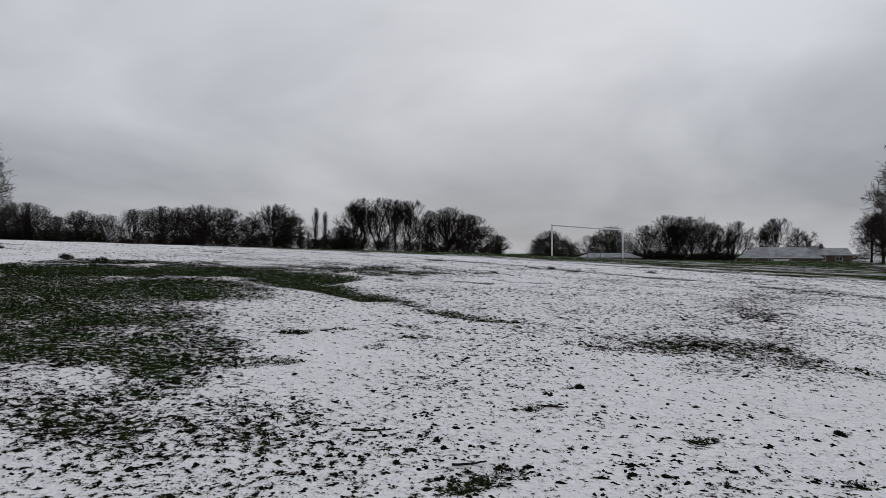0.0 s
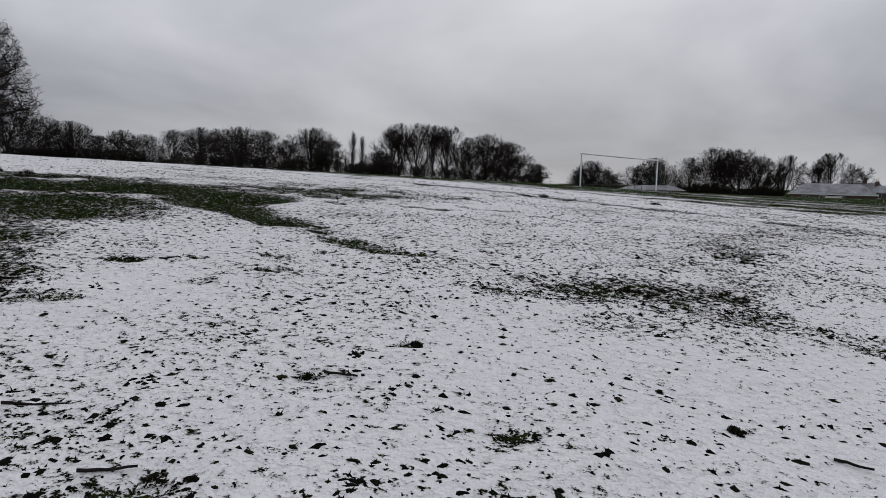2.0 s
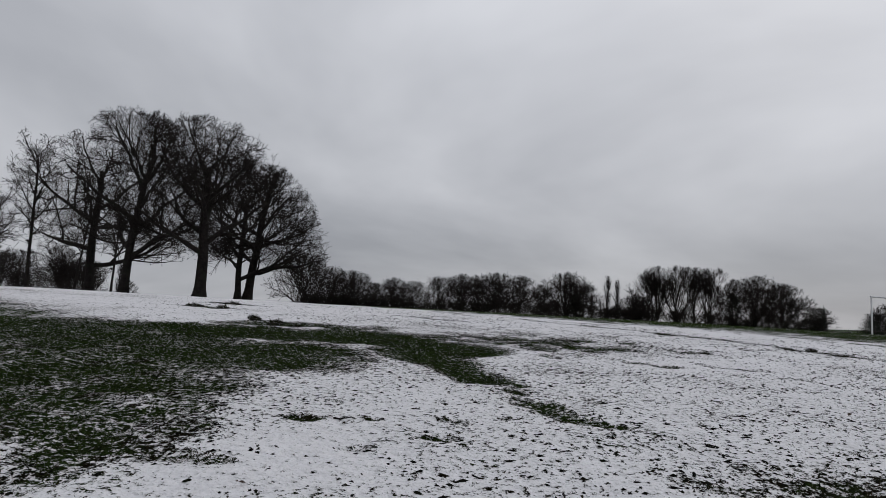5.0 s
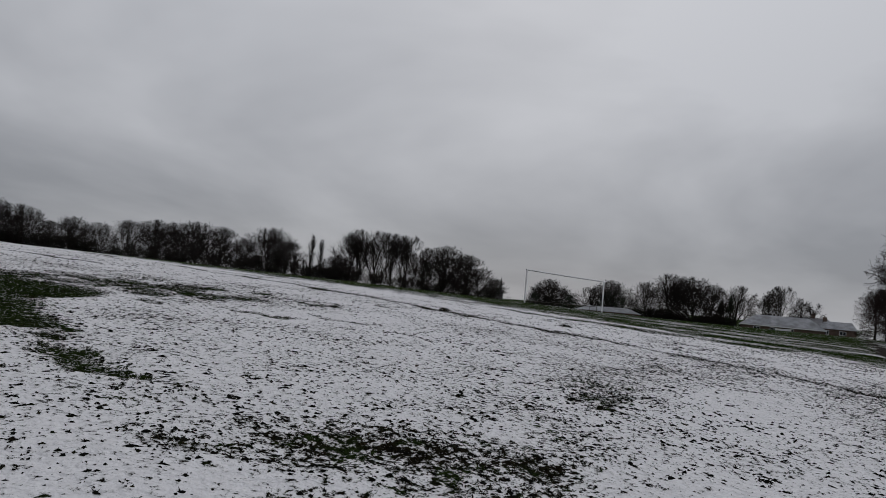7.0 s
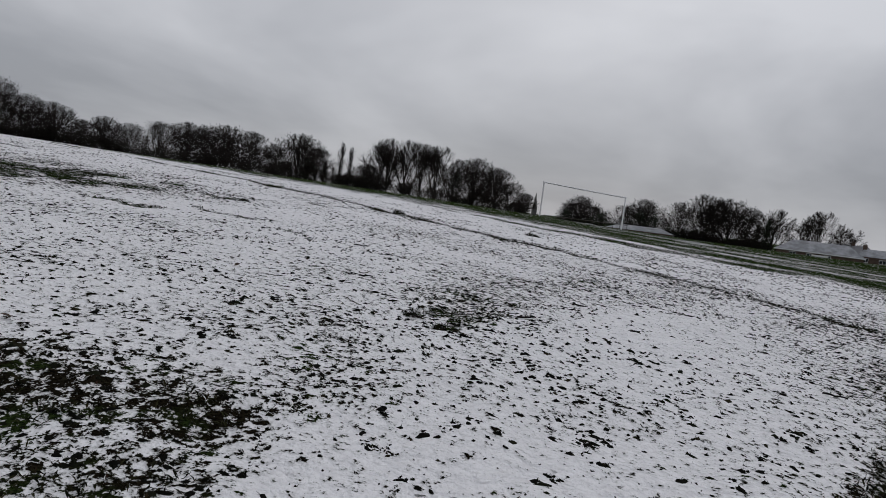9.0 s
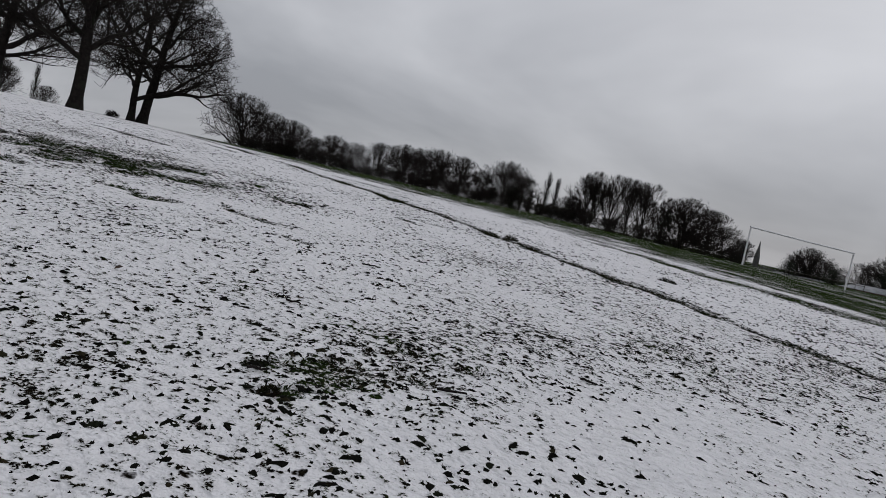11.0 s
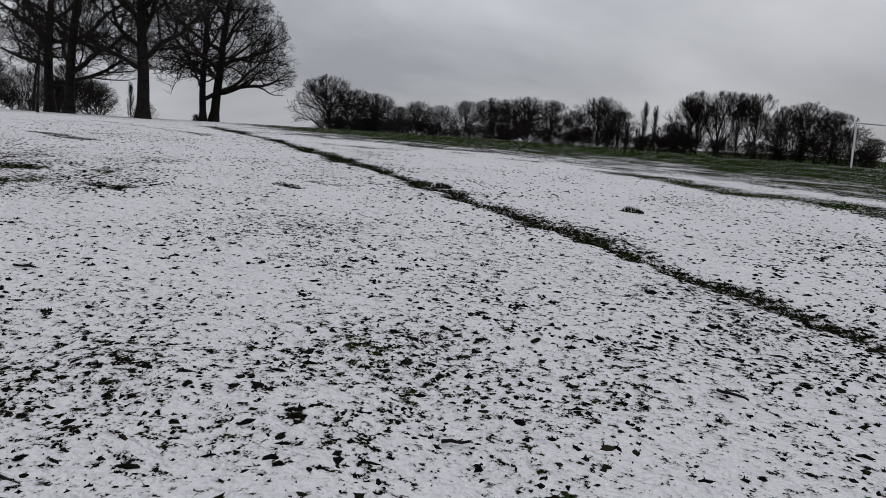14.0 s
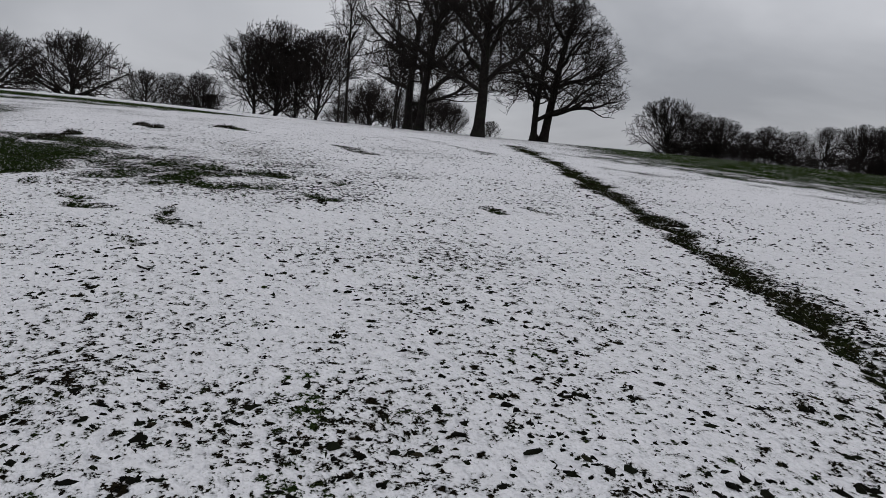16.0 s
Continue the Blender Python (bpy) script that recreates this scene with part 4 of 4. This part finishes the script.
house(29.3, 222, 8.6, 8.0, level(29.3, 218, -0.22), level(29.3, 222, 0.24), 1.0, "small brick house with white windows and a chimney", SNOWROOF, [(-2.6, 3.0, 1.2, 1.1), (1.2, 3.0, 1.6, 1.1)], chimneys=((-3.2, 0.9),))
house(17.8, 236, 13.0, 8.0, level(17.8, 232, -0.45), level(17.8, 236, -0.02), 1.0, "house with a dark tiled roof behind bare trees", SLATE, [(-2.0, 2.6, 1.2, 1.0)])


def church():
    x, y = polar(4.45, 640)
    z = float(ground_height(x, y, False))
    ob = thing("church", pose(x, y, z, 0, 0, 10), "distant grey stone church with a pointed spire", "church")
    bm = bmesh.new()
    box(bm, -1.9, -1.9, -1, 1.9, 1.9, 8.5)
    part("tower", bm, STONE, ob)
    bm = bmesh.new()
    bmesh.ops.create_cone(bm, cap_ends=True, segments=8, radius1=2.1, radius2=0.06, depth=13.5, matrix=Matrix.Translation((0, 0, 15.25)))
    part("spire", bm, STONE, ob)
    bm = bmesh.new()
    box(bm, 2.4, -4, -1, 18, 4, 1.2)
    part("nave", bm, STONE, ob)


church()


def sign_board():
    x, y = polar(25.9, 206)
    ob = thing("sign_board", pose(x, y, float(ground_height(x, y, False)), 0, 0, -25.9), "long blank white board on posts before the hall", "sign")
    top = level(25.9, 206, -0.62)
    for px in (-1.6, 1.6):
        bm = bmesh.new()
        box(bm, px - 0.05, 0.0, -0.3, px + 0.05, 0.1, top, 0.01)
        part("post", bm, FENCEWOOD, ob)
    bm = bmesh.new()
    box(bm, -1.9, -0.05, top - 0.8, 1.9, -0.004, top, 0.01)
    part("board", bm, TRIM, ob, "plain white board")


sign_board()


def fence():
    x, y = polar(9.6, 162)
    z = float(ground_height(x, y, False))
    ob = thing("fence", pose(x, y, z, 0, 0, -8), "low dark post and rail fence before the long building", "fence")
    for i in range(13):
        bm = bmesh.new()
        box(bm, -9.1 + i * 1.5, -0.05, -0.3, -9.0 + i * 1.5, 0.05, 1.05, 0.01)
        part("post", bm, FENCEWOOD, ob)
    bm = bmesh.new()
    box(bm, -9.2, -0.09, 0.85, 9.1, -0.052, 0.95)
    part("rail", bm, FENCEWOOD, ob)


fence()


# ---- small things on the snow ----
def clod(x, y, r, h, seed, label="dark clod of turf standing out of the snow"):
    """A kicked-up lump of turf with a ragged top of grass."""
    rnd = np.random.default_rng(seed)
    ob = thing("turf_clod", pose(x, y, float(ground_height(x, y, False)) - 0.02, 0, 0, rnd.uniform(0, 360)), label, "turf clod", "turf clods")
    bm = bmesh.new()
    bmesh.ops.create_icosphere(bm, subdivisions=3, radius=1.0)
    for v in bm.verts:
        k = 1 + 0.6 * noise.noise(v.co * 1.9 + Vector((seed, 0, 0))) + 0.45 * noise.noise(v.co * 5 + Vector((0, seed, 0)))
        v.co = Vector((v.co.x * r * k, v.co.y * r * 0.6 * k, max(-0.02, v.co.z * h * k)))
    part("earth", bm, EARTH, ob)
    vs, fs = [], []
    for i in range(260):
        a, q = rnd.uniform(0, 6.28), math.sqrt(rnd.random())
        b = np.array([math.cos(a) * q * r, math.sin(a) * q * r * 0.6, h * 0.8 * math.sqrt(max(0, 1 - q * q))])
        t = np.array([rnd.normal(0, 0.6), rnd.normal(0, 0.6), rnd.uniform(0.3, 1.0)])
        t = t / np.linalg.norm(t) * rnd.uniform(0.2, 0.6) * min(r, 0.2)
        s = np.array([math.sin(a), -math.cos(a), 0]) * 0.006
        k = len(vs)
        vs.extend([tuple(b - s), tuple(b + s), tuple(b + t)])
        fs.append((k, k + 1, k + 2))
    raw_part("grass_tuft", vs, fs, BLADES, ob)


for i, (x, y, r, h) in enumerate([(2.9, 18.75, 0.15, 0.06), (5.6, 18.8, 0.15, 0.04), (-7.2, 13.3, 0.22, 0.06), (-6.3, 12.85, 0.2, 0.06), (-5.6, 12.5, 0.16, 0.04), (-10.6, 15.2, 0.32, 0.07),
                                  (-9.9, 15.4, 0.22, 0.06), (-11.4, 17.5, 0.3, 0.06), (1.1, 14.9, 0.12, 0.03), (2.66, 4.68, 0.045, 0.025), (0.6, 4.84, 0.04, 0.02), (1.08, 5.52, 0.04, 0.02), (5.38, 7.27, 0.045, 0.025), (4.4, 9.5, 0.05, 0.02)]):
    clod(x, y, r, h, 200 + i)


def fallen_twig(x, y, length, turn, seed):
    rnd = np.random.default_rng(seed)
    ob = thing("fallen_twig", pose(x, y, float(ground_height(x, y)) + 0.012, 0, 0, turn), "thin dark fallen twig lying on the snow", "twig", "fallen twigs")
    v, f = [], []
    p = [np.array([0.0, 0, 0])]
    for i in range(6):
        p.append(p[-1] + np.array([length / 6, rnd.normal(0, 0.1) * length / 3, rnd.normal(0, 0.004)]))
    tube(v, f, p, np.linspace(0.008, 0.005, 7), 5)
    raw_part("stem", v, f, BARK, ob)
    v, f = [], []
    tube(v, f, [p[3], p[3] + (length * 0.2, length * 0.12 * rnd.choice([-1, 1]), 0.006)], [0.004, 0.002], 4)
    raw_part("side_twig", v, f, BARK, ob)


for i, (x, y, l, a) in enumerate([(0.68, 4.86, 0.34, 5), (-0.55, 4.2, 0.5, 25), (-1.25, 7.1, 0.35, 20), (0.85, 6.35, 0.22, -60), (0.05, 3.75, 0.4, 20), (3.0, 4.45, 0.3, -35), (5.2, 7.25, 0.25, -10),
                                  (7.0, 9.6, 0.3, -30), (4.95, 10.15, 0.3, 15), (5.5, 11.2, 0.28, 10), (3.6, 10.8, 0.25, -15), (6.6, 12.2, 0.22, 20), (3.2, 12.6, 0.35, 10), (4.2, 9.6, 0.2, 40), (7.4, 13.3, 0.3, -20)]):
    fallen_twig(x, y, l * 0.5, a, 300 + i)


def fallen_leaf(x, y, size, turn, seed):
    rnd = np.random.default_rng(seed)
    ob = thing("fallen_leaf", pose(x, y, float(ground_height(x, y)) + 0.02, rnd.uniform(-20, 20), rnd.uniform(-20, 20), turn), "brown fallen leaf curled on the grass", "leaf", "fallen leaves")
    v = [(0, -0.5, 0), (0.28, -0.2, 0.10), (0.3, 0.15, 0.12), (0, 0.55, 0.03), (-0.3, 0.15, 0.12), (-0.28, -0.2, 0.10), (0, 0, 0)]
    raw_part("blade", [tuple(size * c for c in p) for p in v], [(6, i, (i + 1) % 6) for i in range(6)], DEADLEAF, ob)
    w, f = [], []
    tube(w, f, [(0, -0.5 * size, 0), (0, -0.85 * size, 0.1 * size)], [0.0015, 0.001], 4)
    raw_part("stalk", w, f, DEADLEAF, ob)


for i in range(20):
    fallen_leaf(-4.2 + 3.4 * rng.random() if i < 16 else 2.0 + 3 * rng.random(), 3.6 + 3.2 * rng.random() if i < 16 else 7 + 5 * rng.random(), rng.uniform(0.04, 0.07), rng.uniform(0, 360), 400 + i)


# ---- grass that comes through the snow ----
def build_grass():
    """Open grass in the meadow patches and a fringe along the path."""
    g = np.random.default_rng(9)
    verts, covers = [], []
    for tries, limit, per, low in ((420000, 26000, 4, 0.42),):
        x, y = g.uniform(-9, 13, tries), 2.0 + 18.5 * g.random(tries) ** 1.25
        c = grass_cover(x, y)
        clump = ripple(x, y, 7.0, 1) * 0.5 + ripple(x, y, 15.0, 2) * 0.5
        d = beside_path(x, y)
        keep = (c >= low) & (d < -0.02) & (clump > 0.62 - 0.5 * c) & (g.random(tries) < 0.10 + 1.1 * c)
        x, y, c = x[keep][:limit], y[keep][:limit], c[keep][:limit]
        m = len(x) * per
        z = ground_height(x, y) - 0.010
        base = np.repeat(np.stack([x, y, z], 1), per, 0) + np.c_[g.normal(0, 0.014, (m, 2)), np.zeros(m)]
        a = g.uniform(0, 6.283, m)
        length = g.uniform(0.018, 0.05, m) * (0.7 + 0.7 * np.repeat(c, per)) * 0.9
        tilt = g.uniform(0.85, 1.52, m)
        out = np.stack([np.cos(a) * np.sin(tilt), np.sin(a) * np.sin(tilt), np.cos(tilt)], 1) * length[:, None]
        side = np.stack([-np.sin(a), np.cos(a), 0 * a], 1) * g.uniform(0.0025, 0.006, m)[:, None]
        bend = base + out * 0.5 + np.c_[np.zeros((m, 2)), length * 0.12]
        verts.append(np.stack([base, bend + side, base + out, bend - side], 1).reshape(-1, 3))
        covers.append(np.repeat(c * (1 - 0.8 * trodden(x, y)), per * 4))
    # a fringe hanging over the edge of the path
    near = np.flatnonzero((LINE[:, 1] > 2.5) & (LINE[:, 1] < 16))
    pick = g.choice(near, 7000)
    off = g.normal(-0.05, 0.05, 7000)
    p = LINE[pick] + RIGHT[pick] * off[:, None] + TAN[pick] * g.uniform(-0.5, 0.5, 7000)[:, None]
    ok = ripple(p[:, 0], p[:, 1], 2.4, 1) > 0.36
    p, r = p[ok], RIGHT[pick][ok]
    m = len(p)
    base = np.c_[p, ground_height(p[:, 0], p[:, 1]) - 0.012 - 0.04 * np.clip(off[ok] / 0.1 + 0.3, 0, 1)]
    lean = np.c_[r * g.uniform(0.1, 1.0, m)[:, None] + g.normal(0, 0.45, (m, 2)), g.uniform(0.1, 0.9, m)]
    lean = lean / np.linalg.norm(lean, axis=1)[:, None] * g.uniform(0.02, 0.07, m)[:, None]
    side = np.c_[-lean[:, 1], lean[:, 0], np.zeros(m)] * 0.06
    verts.append(np.stack([base, base + lean * 0.5 + side + (0, 0, 0.006), base + lean, base + lean * 0.5 - side + (0, 0, 0.006)], 1).reshape(-1, 3))
    covers.append(np.full(m * 4, 0.5))
    v, c = np.concatenate(verts), np.concatenate(covers)
    me = bpy.data.meshes.new("grass")
    me.from_pydata(v.tolist(), [], (np.arange(len(v) // 4)[:, None] * 4 + [0, 1, 2, 3]).tolist())
    me.attributes.new("cover", "FLOAT", "POINT").data.foreach_set("value", c.astype(np.float32))
    me.materials.append(BLADES)
    tagged(new("grass", me), "dark flattened grass tufts poking through thin snow", "grass", kind="stuff")


build_grass()


def build_flecks():
    """Small dark tufts that stand through the snow all over the field: a ragged mound of dead turf with a few blades."""
    g = np.random.default_rng(19)
    xs, ys, cs, rs = [], [], [], []
    for tries, x0, x1, y0, y1, bias, scale in ((420000, -12, 13, 2.0, 24.0, 1.2, 1.0), (50000, -40, 30, 22.0, 62.0, 1.3, 1.4)):
        x, y = g.uniform(x0, x1, tries), y0 + (y1 - y0) * g.random(tries) ** bias
        c = grass_cover(x, y)
        d = beside_path(x, y)
        lump = np.clip(0.5 * ripple(x, y, 0.7, 3) + 0.3 * ripple(x, y, 2.9, 1) + 0.35 * ripple(x, y, 8.0, 2) - 0.18, 0, 1)
        p = (0.015 + 0.54 * lump**2.3 + 0.7 * np.clip(c - 0.16, 0, 0.3)) * (0.25 + 0.75 * np.exp(-np.clip((y - 14) / 6, 0, 9) ** 2)) * np.clip((0.75 - c) / 0.25, 0.12, 1)
        p = p * (0.3 + 0.7 / (1 + np.exp(-np.clip((x + 0.35 * y - 0.6) * 1.2, -30, 30))))
        p = p * (1 + 0.8 * np.exp(-(((d + 1.6) / 1.8) ** 2))) * (0.6 + 0.4 * np.clip((y - 5) / 2, 0, 1))
        keep = (g.random(tries) < p) & ((d < -0.03) | (d > WIDE + 0.1))
        x, y, c, lump = x[keep], y[keep], c[keep], lump[keep]
        r = np.exp(g.normal(math.log(0.0092), 0.50, len(x))) * (0.7 + 1.0 * lump) * scale * (1 + np.clip((y - 12) / 16, 0, 0.5))
        xs.append(x), ys.append(y), cs.append(c), rs.append(np.clip(r, 0.004, 0.027 * scale))
    # larger ragged clumps, several tufts grown together, most of them within a few steps of the path
    hub = g.choice(len(LINE), 9000)
    off = -0.15 - 5.5 * g.random(9000) ** 1.3
    hx, hy = (LINE[hub] + RIGHT[hub] * off[:, None] + g.normal(0, 0.15, (9000, 2))).T
    hc = grass_cover(hx, hy)
    keep = (hy > 2) & (hy < 19) & (g.random(9000) < (0.10 + 1.2 * np.clip(hc - 0.12, 0, 0.4)) * (0.35 + 0.65 * np.clip((hy - 5) / 2, 0, 1))) & (hc < 0.62)
    hx, hy, hc = hx[keep], hy[keep], hc[keep]
    per = g.integers(4, 13, len(hx))
    grown = np.repeat(g.uniform(0.6, 1.35, len(hx)), per)
    xs.append(np.repeat(hx, per) + g.normal(0, 0.022, len(grown)) * grown)
    ys.append(np.repeat(hy, per) + g.normal(0, 0.022, len(grown)) * grown)
    cs.append(np.repeat(hc, per)), rs.append(g.uniform(0.008, 0.019, len(grown)) * grown)
    x, y, c, r = (np.concatenate(q) for q in (xs, ys, cs, rs))
    m = len(x)
    near = np.exp(-((np.hypot(x - 2, y - 10) / 25) ** 2))
    z = ground_height(x, y) - near * 0.035 * np.clip((c - 0.45) / 0.4, 0, 1)
    turn, long = g.uniform(0, math.pi, m), g.uniform(1.0, 1.9, m)
    ring = []
    for j in range(9):
        a = j * 2 * math.pi / 9 + g.uniform(-0.25, 0.25, m)
        q = r * g.uniform(0.40, 1.35, m)
        u, v = q * np.cos(a) * long, q * np.sin(a)
        ring.append(np.stack([x + u * np.cos(turn) - v * np.sin(turn), y + u * np.sin(turn) + v * np.cos(turn), z - 0.003], 1))
    top = np.stack([x + g.normal(0, 0.25, m) * r, y + g.normal(0, 0.25, m) * r, z + 0.002 + r * g.uniform(0.15, 0.45, m)], 1)
    mound = np.stack(ring + [top], 1)
    blades = []
    for j in range(3):
        a = g.uniform(0, 6.283, m)
        e = np.stack([np.cos(a), np.sin(a), np.zeros(m)], 1)
        w = np.stack([-np.sin(a), np.cos(a), np.zeros(m)], 1) * (r * g.uniform(0.10, 0.25, m))[:, None]
        root = np.stack([x, y, z + 0.001], 1) + e * (r * g.uniform(0.0, 0.6, m))[:, None]
        tip = root + e * (r * g.uniform(0.3, 1.0, m))[:, None] + np.stack([0 * a, 0 * a, r * g.uniform(0.1, 0.7, m)], 1)
        blades += [root - w, root + w, tip]
    v = np.concatenate([mound, np.stack(blades, 1)], 1).reshape(-1, 3)
    one = np.array([(9, j, (j + 1) % 9) for j in range(9)] + [(10 + 3 * j, 11 + 3 * j, 12 + 3 * j) for j in range(3)])
    f = (np.arange(m)[:, None, None] * 19 + one[None]).reshape(-1, 3)
    me = bpy.data.meshes.new("turf_flecks")
    me.from_pydata(v.tolist(), [], f.tolist())
    me.materials.append(FLECK)
    tagged(new("turf_flecks", me), "small dark grass tufts standing through thin snow", "grass", kind="stuff")


build_flecks()
